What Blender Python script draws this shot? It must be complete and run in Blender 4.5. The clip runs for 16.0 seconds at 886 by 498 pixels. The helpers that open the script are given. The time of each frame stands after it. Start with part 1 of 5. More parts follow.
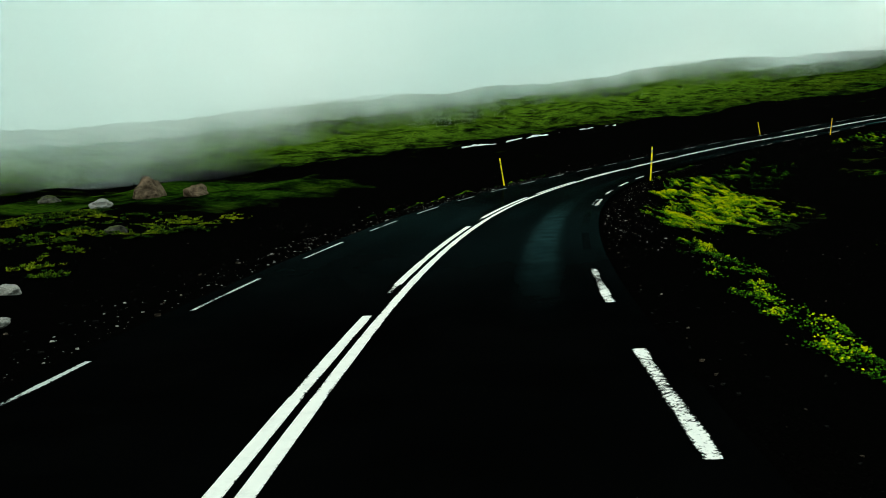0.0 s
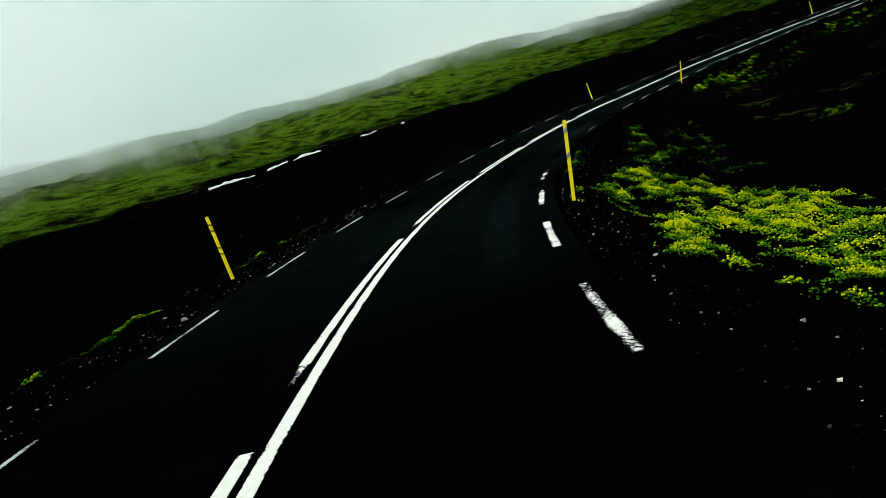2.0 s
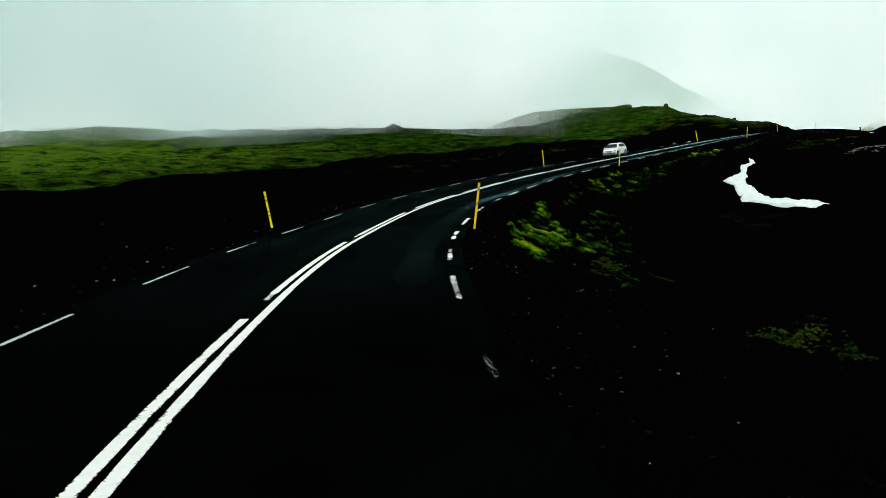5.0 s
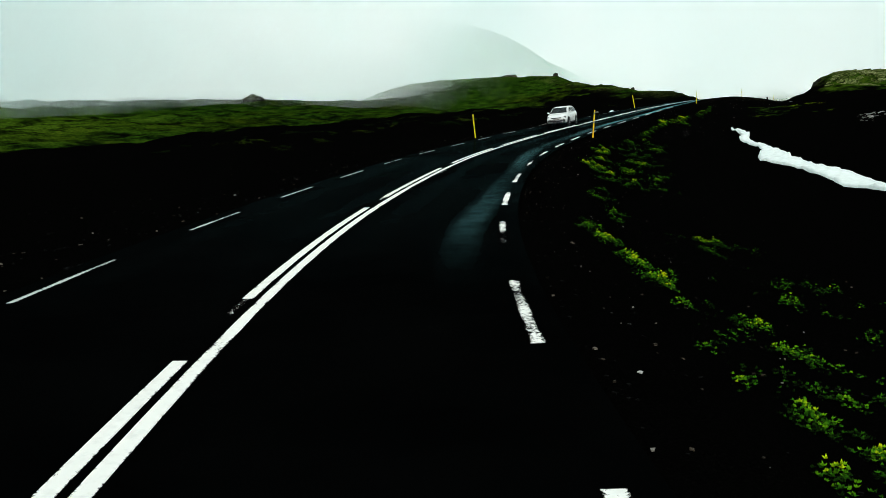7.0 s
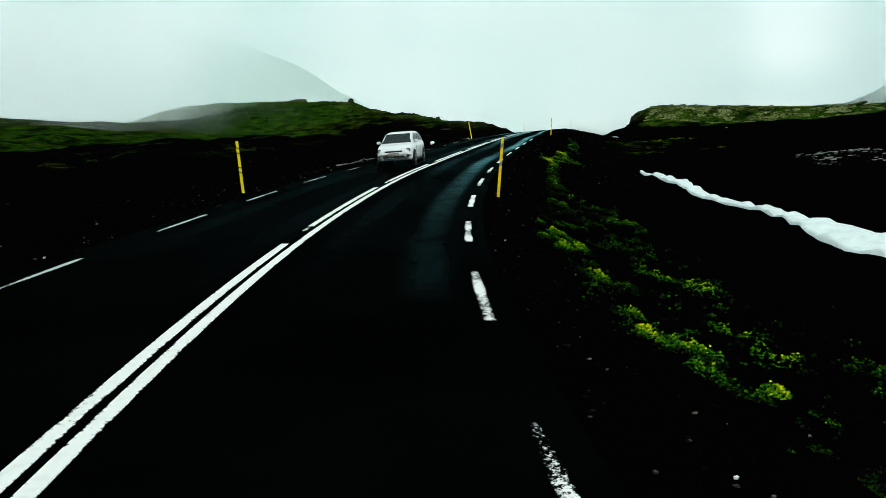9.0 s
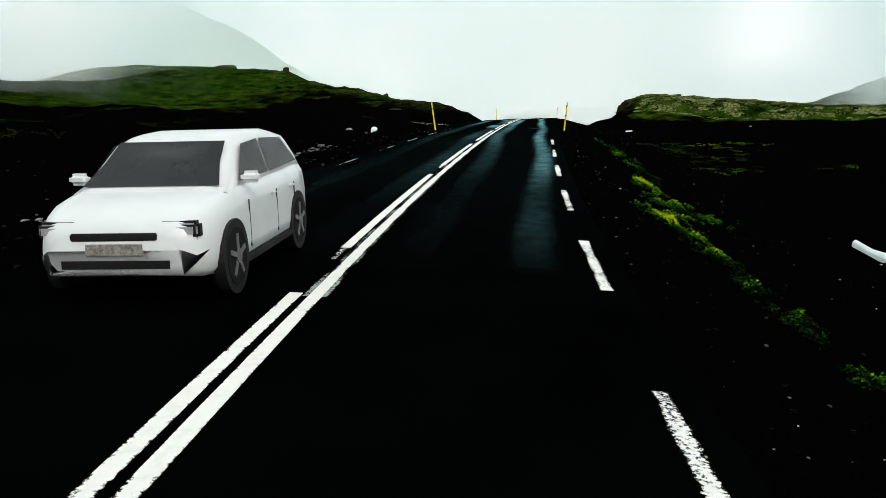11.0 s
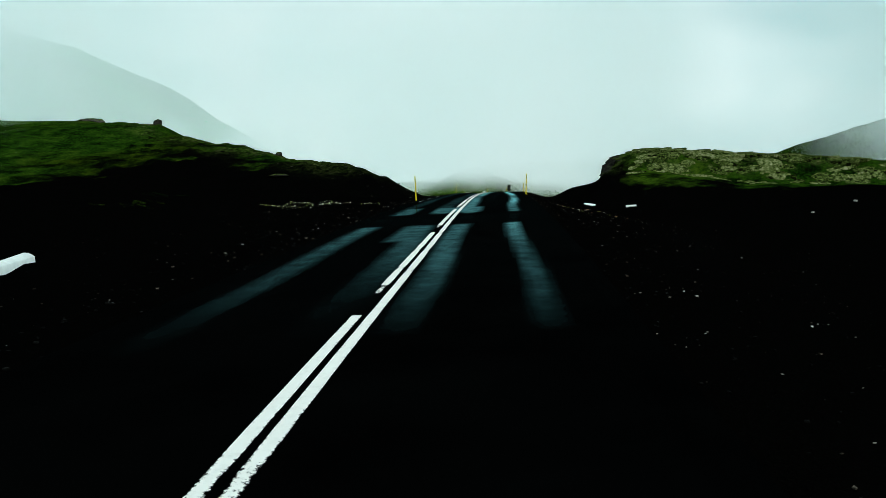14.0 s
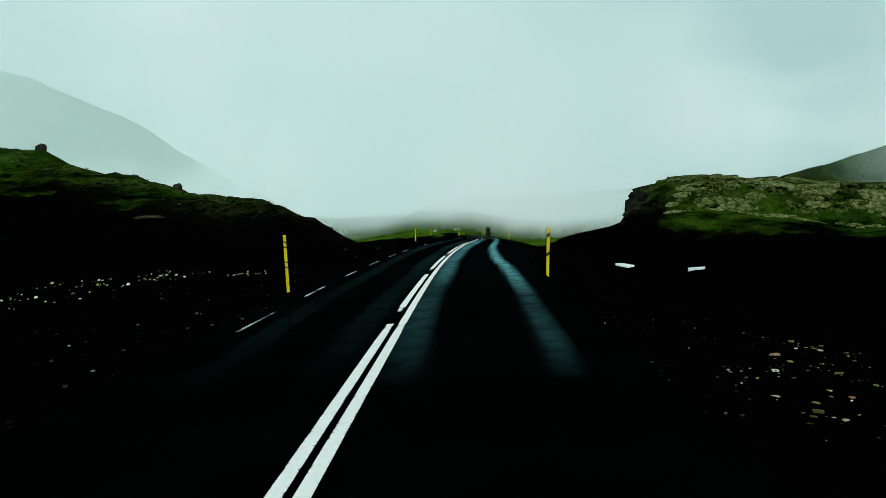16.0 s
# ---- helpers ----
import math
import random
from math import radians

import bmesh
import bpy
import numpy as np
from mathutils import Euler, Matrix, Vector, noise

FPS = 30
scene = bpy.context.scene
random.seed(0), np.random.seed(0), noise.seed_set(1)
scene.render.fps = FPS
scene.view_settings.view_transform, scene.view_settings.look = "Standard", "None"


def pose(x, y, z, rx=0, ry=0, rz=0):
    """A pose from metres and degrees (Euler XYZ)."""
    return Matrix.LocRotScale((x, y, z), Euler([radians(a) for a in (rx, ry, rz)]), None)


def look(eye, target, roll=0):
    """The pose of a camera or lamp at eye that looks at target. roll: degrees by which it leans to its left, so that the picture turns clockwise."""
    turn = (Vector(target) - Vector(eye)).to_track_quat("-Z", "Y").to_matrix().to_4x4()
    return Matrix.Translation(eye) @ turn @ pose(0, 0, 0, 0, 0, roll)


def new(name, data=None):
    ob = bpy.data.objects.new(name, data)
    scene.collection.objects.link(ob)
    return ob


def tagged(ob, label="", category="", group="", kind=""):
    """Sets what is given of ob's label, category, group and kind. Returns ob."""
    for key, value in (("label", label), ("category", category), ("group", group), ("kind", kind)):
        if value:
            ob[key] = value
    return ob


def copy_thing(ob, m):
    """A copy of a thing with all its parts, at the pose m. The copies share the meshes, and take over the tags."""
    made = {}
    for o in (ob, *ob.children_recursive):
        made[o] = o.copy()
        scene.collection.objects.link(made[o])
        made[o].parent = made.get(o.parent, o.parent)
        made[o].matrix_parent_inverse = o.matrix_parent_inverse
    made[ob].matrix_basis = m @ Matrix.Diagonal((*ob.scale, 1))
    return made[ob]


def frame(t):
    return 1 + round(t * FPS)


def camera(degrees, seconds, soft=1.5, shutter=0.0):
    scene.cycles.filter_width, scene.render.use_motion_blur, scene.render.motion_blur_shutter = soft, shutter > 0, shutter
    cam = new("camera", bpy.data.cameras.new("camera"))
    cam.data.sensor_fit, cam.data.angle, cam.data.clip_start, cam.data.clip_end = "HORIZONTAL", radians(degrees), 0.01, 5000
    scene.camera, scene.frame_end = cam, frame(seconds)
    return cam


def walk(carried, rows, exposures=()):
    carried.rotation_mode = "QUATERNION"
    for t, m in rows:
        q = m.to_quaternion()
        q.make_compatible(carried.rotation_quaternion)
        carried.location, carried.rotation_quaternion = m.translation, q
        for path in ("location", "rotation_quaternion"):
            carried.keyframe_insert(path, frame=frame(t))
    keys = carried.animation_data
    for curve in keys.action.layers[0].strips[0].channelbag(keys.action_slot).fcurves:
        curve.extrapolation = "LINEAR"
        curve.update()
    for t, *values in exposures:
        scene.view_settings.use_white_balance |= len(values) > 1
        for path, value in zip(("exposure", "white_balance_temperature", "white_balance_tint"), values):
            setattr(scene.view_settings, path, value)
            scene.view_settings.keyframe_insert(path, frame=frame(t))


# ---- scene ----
cam = camera(55.9, 16.0, soft=0.85)
PATH = [
    (0, (1.705, 2.100, 1.838), (0.997, 11.993, 0.562), -6.23),
    (0.5, (1.713, 9.004, 1.670), (1.766, 18.915, 0.335), -8.47),
    (1, (2.061, 15.813, 1.533), (2.541, 25.716, 0.231), -10.70),
    (1.5, (2.664, 22.792, 1.402), (3.603, 32.662, 0.094), -14.24),
    (2, (3.744, 29.928, 1.244), (5.407, 39.667, -0.298), -16.72),
    (2.5, (5.059, 36.671, 1.061), (7.314, 46.262, -0.649), -11.89),
    (3, (6.765, 43.290, 0.870), (9.900, 52.630, -0.846), -5.93),
    (3.5, (8.814, 49.777, 0.716), (12.927, 58.775, -0.738), -4.50),
    (4, (11.281, 56.092, 0.586), (16.251, 64.700, -0.504), -4.65),
    (4.5, (14.209, 62.494, 0.471), (19.796, 70.736, -0.452), -4.82),
    (5, (17.615, 68.946, 0.414), (23.600, 76.900, -0.540), -5.00),
    (5.5, (21.509, 75.333, 0.401), (27.769, 83.055, -0.695), -5.17),
    (6, (25.820, 81.587, 0.392), (32.316, 89.086, -0.864), -5.31),
    (6.5, (30.478, 87.581, 0.357), (37.252, 94.814, -0.988), -5.39),
    (7, (35.512, 93.237, 0.328), (42.602, 100.157, -1.034), -5.40),
    (7.5, (40.851, 98.430, 0.409), (48.457, 104.746, -1.092), -4.89),
    (8, (46.188, 103.184, 0.526), (54.287, 108.874, -0.903), -5.23),
    (8.5, (51.993, 107.864, 0.645), (60.423, 113.104, -0.573), -5.08),
    (9, (58.018, 112.219, 0.816), (66.638, 117.137, -0.410), -4.18),
    (9.5, (64.319, 116.349, 1.007), (73.063, 121.030, -0.273), -3.29),
    (10, (70.897, 120.180, 1.188), (79.705, 124.711, -0.192), -2.39),
    (10.5, (77.722, 123.671, 1.401), (86.568, 128.096, -0.069), -1.66),
    (11, (84.695, 126.849, 1.641), (93.589, 131.170, 0.149), -1.24),
    (11.5, (91.719, 129.746, 1.869), (100.700, 133.918, 0.480), -1.30),
    (12, (98.753, 132.421, 2.113), (107.855, 136.397, 0.952), -1.84),
    (12.5, (105.995, 135.085, 2.391), (115.183, 138.826, 1.133), -2.65),
    (13, (113.477, 137.694, 2.680), (122.685, 141.407, 1.490), -2.62),
    (13.5, (121.066, 140.206, 2.945), (130.259, 143.995, 1.886), -2.16),
    (14, (128.877, 142.898, 3.188), (138.101, 146.664, 2.332), -2.10),
    (14.5, (136.606, 145.539, 3.417), (145.871, 149.239, 2.728), -1.80),
    (15, (143.964, 148.047, 3.608), (153.240, 151.744, 3.078), -2.11),
    (15.5, (151.507, 150.628, 3.757), (160.817, 154.243, 3.262), -2.33),
    (16, (159.032, 153.173, 3.859), (168.405, 156.626, 3.377), -2.40),
]
EXPOSURES = [(0.0, 0.19, 7100, 7), (0.5, 0.22, 7150, 9), (1.0, 0.24, 7150, 12), (1.5, 0.20, 7150, 13), (2.0, 0.25, 7150, 17), (2.5, 0.27, 7150, 19), (3.0, 0.26, 7200, 22), (3.5, 0.24, 7250, 25), (4.0, 0.1, 6950, 16), (6.3, 0.13, 6900, 17), (8.0, 0.1, 6750, 17), (9.0, 0.0, 6550, 11),
             (11.4, 0.1, 7000, 24), (12.1, 0.0, 6500, 12), (12.5, 0.03, 6500, 13), (13.5, 0.0, 6450, 12), (14.5, -0.27, 6250, 5), (15.0, -0.32, 6300, 6), (16.0, -0.29, 6350, 5)]
walk(cam, [(t, look(eye, target, roll)) for t, eye, target, roll in PATH], EXPOSURES)

# ---------------------------------------------------------------- light
SUN_UP, SUN_ROUND = radians(36), radians(222)
world = bpy.data.worlds.new("overcast_sky")
scene.world = world
world.use_nodes = True
wt = world.node_tree
wt.nodes.clear()
w_out = wt.nodes.new("ShaderNodeOutputWorld")
w_bg = wt.nodes.new("ShaderNodeBackground")
w_sky = wt.nodes.new("ShaderNodeTexSky")
w_sky.sky_type = "NISHITA"
w_sky.sun_disc = False
w_sky.sun_elevation, w_sky.sun_rotation = SUN_UP, SUN_ROUND
w_co = wt.nodes.new("ShaderNodeTexCoord")
w_map = wt.nodes.new("ShaderNodeMapping")
w_map.inputs["Scale"].default_value = (1.0, 1.0, 2.2)
w_no = wt.nodes.new("ShaderNodeTexNoise")
w_no.inputs["Scale"].default_value = 2.6
w_no.inputs["Detail"].default_value = 5
w_no.inputs["Roughness"].default_value = 0.5
w_ramp = wt.nodes.new("ShaderNodeValToRGB")
w_ramp.color_ramp.elements[0].position, w_ramp.color_ramp.elements[0].color = 0.41, (0.40, 0.61, 0.61, 1)
w_ramp.color_ramp.elements[1].position, w_ramp.color_ramp.elements[1].color = 0.60, (0.87, 1.0, 0.975, 1)
w_dim = wt.nodes.new("ShaderNodeMix")
w_dim.data_type = "RGBA"
w_dim.inputs["Factor"].default_value = 0.1
w_str = wt.nodes.new("ShaderNodeVectorMath")
w_str.operation = "SCALE"
w_str.inputs["Scale"].default_value = 0.1
wt.links.new(w_co.outputs["Generated"], w_map.inputs["Vector"])
wt.links.new(w_map.outputs["Vector"], w_no.inputs["Vector"])
w_dot = wt.nodes.new("ShaderNodeVectorMath")
w_dot.operation = "DOT_PRODUCT"
w_dot.inputs[1].default_value = (0.68, 0.70, 0.20)
w_side = wt.nodes.new("ShaderNodeMapRange")
w_side.inputs["From Min"].default_value, w_side.inputs["From Max"].default_value = 0.55, 1.0
w_side.inputs["To Min"].default_value, w_side.inputs["To Max"].default_value = -0.03, 0.09
w_sum = wt.nodes.new("ShaderNodeMath")
w_sum.operation = "ADD"
wt.links.new(w_co.outputs["Generated"], w_dot.inputs[0])
wt.links.new(w_dot.outputs["Value"], w_side.inputs["Value"])
wt.links.new(w_no.outputs["Fac"], w_sum.inputs[0])
wt.links.new(w_side.outputs[0], w_sum.inputs[1])
wt.links.new(w_sum.outputs[0], w_ramp.inputs["Fac"])
wt.links.new(w_sky.outputs["Color"], w_str.inputs[0])
wt.links.new(w_ramp.outputs["Color"], w_dim.inputs["A"])
wt.links.new(w_str.outputs["Vector"], w_dim.inputs["B"])
wt.links.new(w_dim.outputs["Result"], w_bg.inputs["Color"])
wt.links.new(w_bg.outputs["Background"], w_out.inputs["Surface"])
w_bg.inputs["Strength"].default_value = 1.18

sun_data = bpy.data.lights.new("sun", "SUN")
sun_data.energy, sun_data.angle, sun_data.color = 1.3, radians(25), (1.0, 0.97, 0.92)
sun = new("sun", sun_data)
sun.matrix_world = look((0, 0, 80), (-80 * math.sin(SUN_ROUND), -80 * math.cos(SUN_ROUND), 80 - 80 * math.tan(SUN_UP)))


# ---------------------------------------------------------------- materials
def nodes_of(name):
    m = bpy.data.materials.new(name)
    m.use_nodes = True
    t = m.node_tree
    return m, t, t.nodes["Principled BSDF"], t.nodes["Material Output"]


def noise_node(t, scale, detail=4.0, rough=0.55, where=None, dist=0.0):
    n = t.nodes.new("ShaderNodeTexNoise")
    n.inputs["Scale"].default_value = scale
    n.inputs["Detail"].default_value = detail
    n.inputs["Roughness"].default_value = rough
    n.inputs["Distortion"].default_value = dist
    if where is None:
        where = t.nodes.new("ShaderNodeNewGeometry").outputs["Position"]
    t.links.new(where, n.inputs["Vector"])
    return n.outputs["Fac"]


def ramp_node(t, fac, stops):
    r = t.nodes.new("ShaderNodeValToRGB")
    e = r.color_ramp.elements
    while len(e) < len(stops):
        e.new(0.5)
    for el, (p, c) in zip(e, stops):
        el.position = p
        el.color = (*c, 1) if len(c) == 3 else c
    t.links.new(fac, r.inputs["Fac"])
    return r.outputs["Color"]


def grey(v):
    return (v, v, v)


def mix_node(t, fac, a, b):
    n = t.nodes.new("ShaderNodeMix")
    n.data_type = "RGBA"
    for key, v in (("Factor", fac), ("A", a), ("B", b)):
        if hasattr(v, "links"):
            t.links.new(v, n.inputs[key])
        else:
            n.inputs[key].default_value = v if key == "Factor" else (*v, 1)
    return n.outputs["Result"]


def math_node(t, op, a, b=0.0, clamp=False):
    n = t.nodes.new("ShaderNodeMath")
    n.operation = op
    n.use_clamp = clamp
    for k, v in enumerate((a, b)):
        if hasattr(v, "links"):
            t.links.new(v, n.inputs[k])
        else:
            n.inputs[k].default_value = v
    return n.outputs[0]


def bump_node(t, b, height, strength, distance):
    n = t.nodes.new("ShaderNodeBump")
    n.inputs["Strength"].default_value = strength
    n.inputs["Distance"].default_value = distance
    t.links.new(height, n.inputs["Height"])
    t.links.new(n.outputs["Normal"], b.inputs["Normal"])


def attr_node(t, name):
    n = t.nodes.new("ShaderNodeAttribute")
    n.attribute_name = name
    return n.outputs["Fac"]


def plain(name, colour, rough=0.6, metal=0.0, spec=0.4, vary=0.12, scale=9.0):
    """One coloured surface with slight stains and grain."""
    m, t, b, _ = nodes_of(name)
    f = noise_node(t, scale, 5)
    lo = tuple(c * (1 - vary) for c in colour)
    hi = tuple(min(1, c * (1 + vary)) for c in colour)
    t.links.new(ramp_node(t, f, [(0.35, lo), (0.65, hi)]), b.inputs["Base Color"])
    b.inputs["Roughness"].default_value = rough
    b.inputs["Metallic"].default_value = metal
    b.inputs["Specular IOR Level"].default_value = spec
    return m


def asphalt_material():
    m, t, b, out = nodes_of("wet_black_asphalt")
    pos = t.nodes.new("ShaderNodeNewGeometry").outputs["Position"]
    grain = noise_node(t, 55, 3, 0.6, pos)
    patch = noise_node(t, 0.5, 5, 0.6, pos)
    streak = noise_node(t, 1.7, 6, 0.7, pos)
    track = math_node(t, "MULTIPLY", attr_node(t, "track"), ramp_node(t, streak, [(0.30, grey(0.35)), (0.62, grey(1.0))]), True)
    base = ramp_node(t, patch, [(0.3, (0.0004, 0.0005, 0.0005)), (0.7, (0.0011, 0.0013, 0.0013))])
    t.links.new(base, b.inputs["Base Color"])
    b.inputs["Roughness"].default_value = 0.9
    b.inputs["Specular IOR Level"].default_value = 0.0
    bump_node(t, b, grain, 0.10, 0.004)
    # a thin film of water: gloss at a flat angle only
    film = t.nodes.new("ShaderNodeFresnel")
    film.inputs["IOR"].default_value = 1.05
    wet = t.nodes.new("ShaderNodeBsdfGlossy")
    wet.inputs["Color"].default_value = (0.29, 0.72, 0.79, 1)
    wet.inputs["Roughness"].default_value = 0.12
    mix = t.nodes.new("ShaderNodeMixShader")
    share = math_node(t, "ADD", math_node(t, "MULTIPLY", math_node(t, "POWER", track, 1.3), 2.0), attr_node(t, "wet"))
    flat = math_node(t, "MAXIMUM", math_node(t, "SUBTRACT", film.outputs[0], 0.072), 0.0)
    t.links.new(math_node(t, "MULTIPLY", flat, share, True), mix.inputs[0])
    t.links.new(b.outputs[0], mix.inputs[1])
    t.links.new(wet.outputs[0], mix.inputs[2])
    t.links.new(mix.outputs[0], out.inputs["Surface"])
    return m


def paint_material(name, wear, colour=(0.90, 0.88, 0.84)):
    m, t, b, _ = nodes_of(name)
    pos = t.nodes.new("ShaderNodeNewGeometry").outputs["Position"]
    chips = noise_node(t, 26, 6, 0.75, pos)
    big = noise_node(t, 0.9, 3, 0.5, pos)
    f = math_node(t, "ADD", math_node(t, "MULTIPLY", chips, 0.7), math_node(t, "MULTIPLY", big, 0.5))
    f = math_node(t, "ADD", f, math_node(t, "MULTIPLY", math_node(t, "POWER", attr_node(t, "edge"), 3.0), -0.17))
    b.inputs["Base Color"].default_value = (*colour, 1)
    b.inputs["Roughness"].default_value = 0.8
    b.inputs["Specular IOR Level"].default_value = 0.0
    t.links.new(ramp_node(t, f, [(wear, grey(0.0)), (wear + 0.05, grey(1.0))]), b.inputs["Alpha"])
    dirt = noise_node(t, 7, 5, 0.7, pos)
    t.links.new(ramp_node(t, dirt, [(0.22, tuple(0.85 * v for v in colour)), (0.5, colour)]), b.inputs["Base Color"])
    return m


def ground_material():
    m, t, b, _ = nodes_of("gravel_moss_and_grass")
    pos = t.nodes.new("ShaderNodeNewGeometry").outputs["Position"]
    grass = attr_node(t, "grass")
    fine = noise_node(t, 2.6, 7, 0.7, pos)
    mid = noise_node(t, 0.30, 6, 0.62, pos)
    wide = noise_node(t, 0.035, 4, 0.55, pos)
    grit = noise_node(t, 38, 3, 0.7, pos)
    soil = ramp_node(t, grit, [(0.35, (0.0005, 0.0005, 0.0005)), (0.64, (0.0014, 0.0014, 0.0012)), (0.82, (0.012, 0.011, 0.009))])
    turf = ramp_node(t, math_node(t, "ADD", math_node(t, "MULTIPLY", fine, 0.45), math_node(t, "MULTIPLY", mid, 0.55)),
                     [(0.37, (0.001, 0.002, 0.0004)), (0.46, (0.004, 0.015, 0.0012)), (0.55, (0.015, 0.042, 0.003)), (0.68, (0.045, 0.076, 0.008))])
    heath = ramp_node(t, wide, [(0.45, (1.0, 1.0, 1.0)), (0.62, (1.05, 0.72, 0.55))])
    mul = t.nodes.new("ShaderNodeMix")
    mul.data_type, mul.blend_type = "RGBA", "MULTIPLY"
    mul.inputs["Factor"].default_value = 1.0
    t.links.new(turf, mul.inputs["A"])
    t.links.new(heath, mul.inputs["B"])
    amount = math_node(t, "MULTIPLY", math_node(t, "SUBTRACT", math_node(t, "ADD", grass, math_node(t, "MULTIPLY", mid, 0.9)), 0.85), 4.0, True)
    # paler green on the far slopes, haze's lift put into the colour
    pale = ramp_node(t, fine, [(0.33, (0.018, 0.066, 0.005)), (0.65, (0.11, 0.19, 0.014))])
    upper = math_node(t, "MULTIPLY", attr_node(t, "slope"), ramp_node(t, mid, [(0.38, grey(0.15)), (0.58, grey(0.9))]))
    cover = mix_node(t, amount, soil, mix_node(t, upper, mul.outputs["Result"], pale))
    stone = ramp_node(t, noise_node(t, 1.1, 8, 0.72, pos, 0.6), [(0.42, (0.002, 0.0025, 0.0015)), (0.51, (0.03, 0.055, 0.008)), (0.60, (0.11, 0.13, 0.036)), (0.72, (0.26, 0.25, 0.15))])
    t.links.new(mix_node(t, attr_node(t, "stone"), cover, stone), b.inputs["Base Color"])
    b.inputs["Roughness"].default_value = 0.95
    b.inputs["Specular IOR Level"].default_value = 0.0
    bump_node(t, b, math_node(t, "ADD", fine, math_node(t, "MULTIPLY", grit, 0.3)), 0.8, 0.15)
    return m


def rock_material(name, dark, light, moss=0.35):
    m, t, b, _ = nodes_of(name)
    pos = t.nodes.new("ShaderNodeNewGeometry").outputs["Position"]
    f = noise_node(t, 2.4, 7, 0.65, pos)
    g = noise_node(t, 0.8, 5, 0.6, pos)
    stone = ramp_node(t, f, [(0.32, dark), (0.62, light)])
    up = t.nodes.new("ShaderNodeSeparateXYZ")
    t.links.new(t.nodes.new("ShaderNodeNewGeometry").outputs["Normal"], up.inputs[0])
    lid = math_node(t, "MULTIPLY", math_node(t, "ADD", math_node(t, "ADD", up.outputs["Z"], -1.25), math_node(t, "ADD", g, moss - 0.35)), 3.0, True)
    t.links.new(mix_node(t, lid, stone, (0.065, 0.095, 0.016)), b.inputs["Base Color"])
    b.inputs["Roughness"].default_value = 0.95
    b.inputs["Specular IOR Level"].default_value = 0.0
    bump_node(t, b, f, 1.0, 0.2)
    return m


def mist_material(name, most, scale, patchy=1.0, tone=(0.95, 0.985, 0.97)):
    """Low cloud: thin at its lower edge, thicker above, patchy."""
    m, t, b, out = nodes_of(name)
    t.nodes.remove(b)
    pos = t.nodes.new("ShaderNodeNewGeometry").outputs["Position"]
    n = noise_node(t, scale, 5, 0.55, pos, 0.4)
    h = math_node(t, "ADD", attr_node(t, "level"), math_node(t, "MULTIPLY", math_node(t, "SUBTRACT", n, 0.5), patchy * 1.8))
    mr = t.nodes.new("ShaderNodeMapRange")
    mr.interpolation_type = "SMOOTHSTEP"
    t.links.new(h, mr.inputs["Value"])
    mr.inputs["To Min"].default_value = 0.002
    mr.inputs["To Max"].default_value = most
    a = math_node(t, "MULTIPLY", mr.outputs["Result"], attr_node(t, "fade"))
    up = t.nodes.new("ShaderNodeCombineXYZ")
    up.inputs["Z"].default_value = 1.0
    down = t.nodes.new("ShaderNodeCombineXYZ")
    down.inputs["Z"].default_value = -1.0
    puffs = noise_node(t, scale * 0.5, 5, 0.6, pos, 0.5)
    dif = t.nodes.new("ShaderNodeBsdfDiffuse")
    tra = t.nodes.new("ShaderNodeBsdfTranslucent")
    for node, nrm, part_of in ((dif, up, 1.06), (tra, down, 0.94)):
        t.links.new(ramp_node(t, puffs, [(0.36, tuple(min(1.0, v * part_of * q) for v, q in zip(tone, (0.86, 0.925, 0.935)))), (0.64, tuple(min(1.0, v * part_of * 1.12) for v in tone))]), node.inputs["Color"])
        t.links.new(nrm.outputs[0], node.inputs["Normal"])
    add = t.nodes.new("ShaderNodeAddShader")
    t.links.new(dif.outputs[0], add.inputs[0])
    t.links.new(tra.outputs[0], add.inputs[1])
    clear = t.nodes.new("ShaderNodeBsdfTransparent")
    mix = t.nodes.new("ShaderNodeMixShader")
    # droplets: each point is either mist or clear air
    grain = t.nodes.new("ShaderNodeTexWhiteNoise")
    t.links.new(pos, grain.inputs["Vector"])
    t.links.new(math_node(t, "LESS_THAN", grain.outputs["Value"], a), mix.inputs[0])
    t.links.new(clear.outputs[0], mix.inputs[1])
    t.links.new(add.outputs[0], mix.inputs[2])
    t.links.new(mix.outputs[0], out.inputs["Surface"])
    return m


def tuft_material(name, stops, drift=True):
    """Leaves or stones, each its own shade; a drift has a shade of its own too."""
    m, t, b, _ = nodes_of(name)
    r = t.nodes.new("ShaderNodeNewGeometry").outputs["Random Per Island"]
    if drift:
        r = math_node(t, "ADD", math_node(t, "MULTIPLY", r, 0.34), math_node(t, "MULTIPLY", attr_node(t, "tone"), 0.66))
    t.links.new(ramp_node(t, r, stops), b.inputs["Base Color"])
    b.inputs["Roughness"].default_value = 0.85
    b.inputs["Specular IOR Level"].default_value = 0.03
    return m


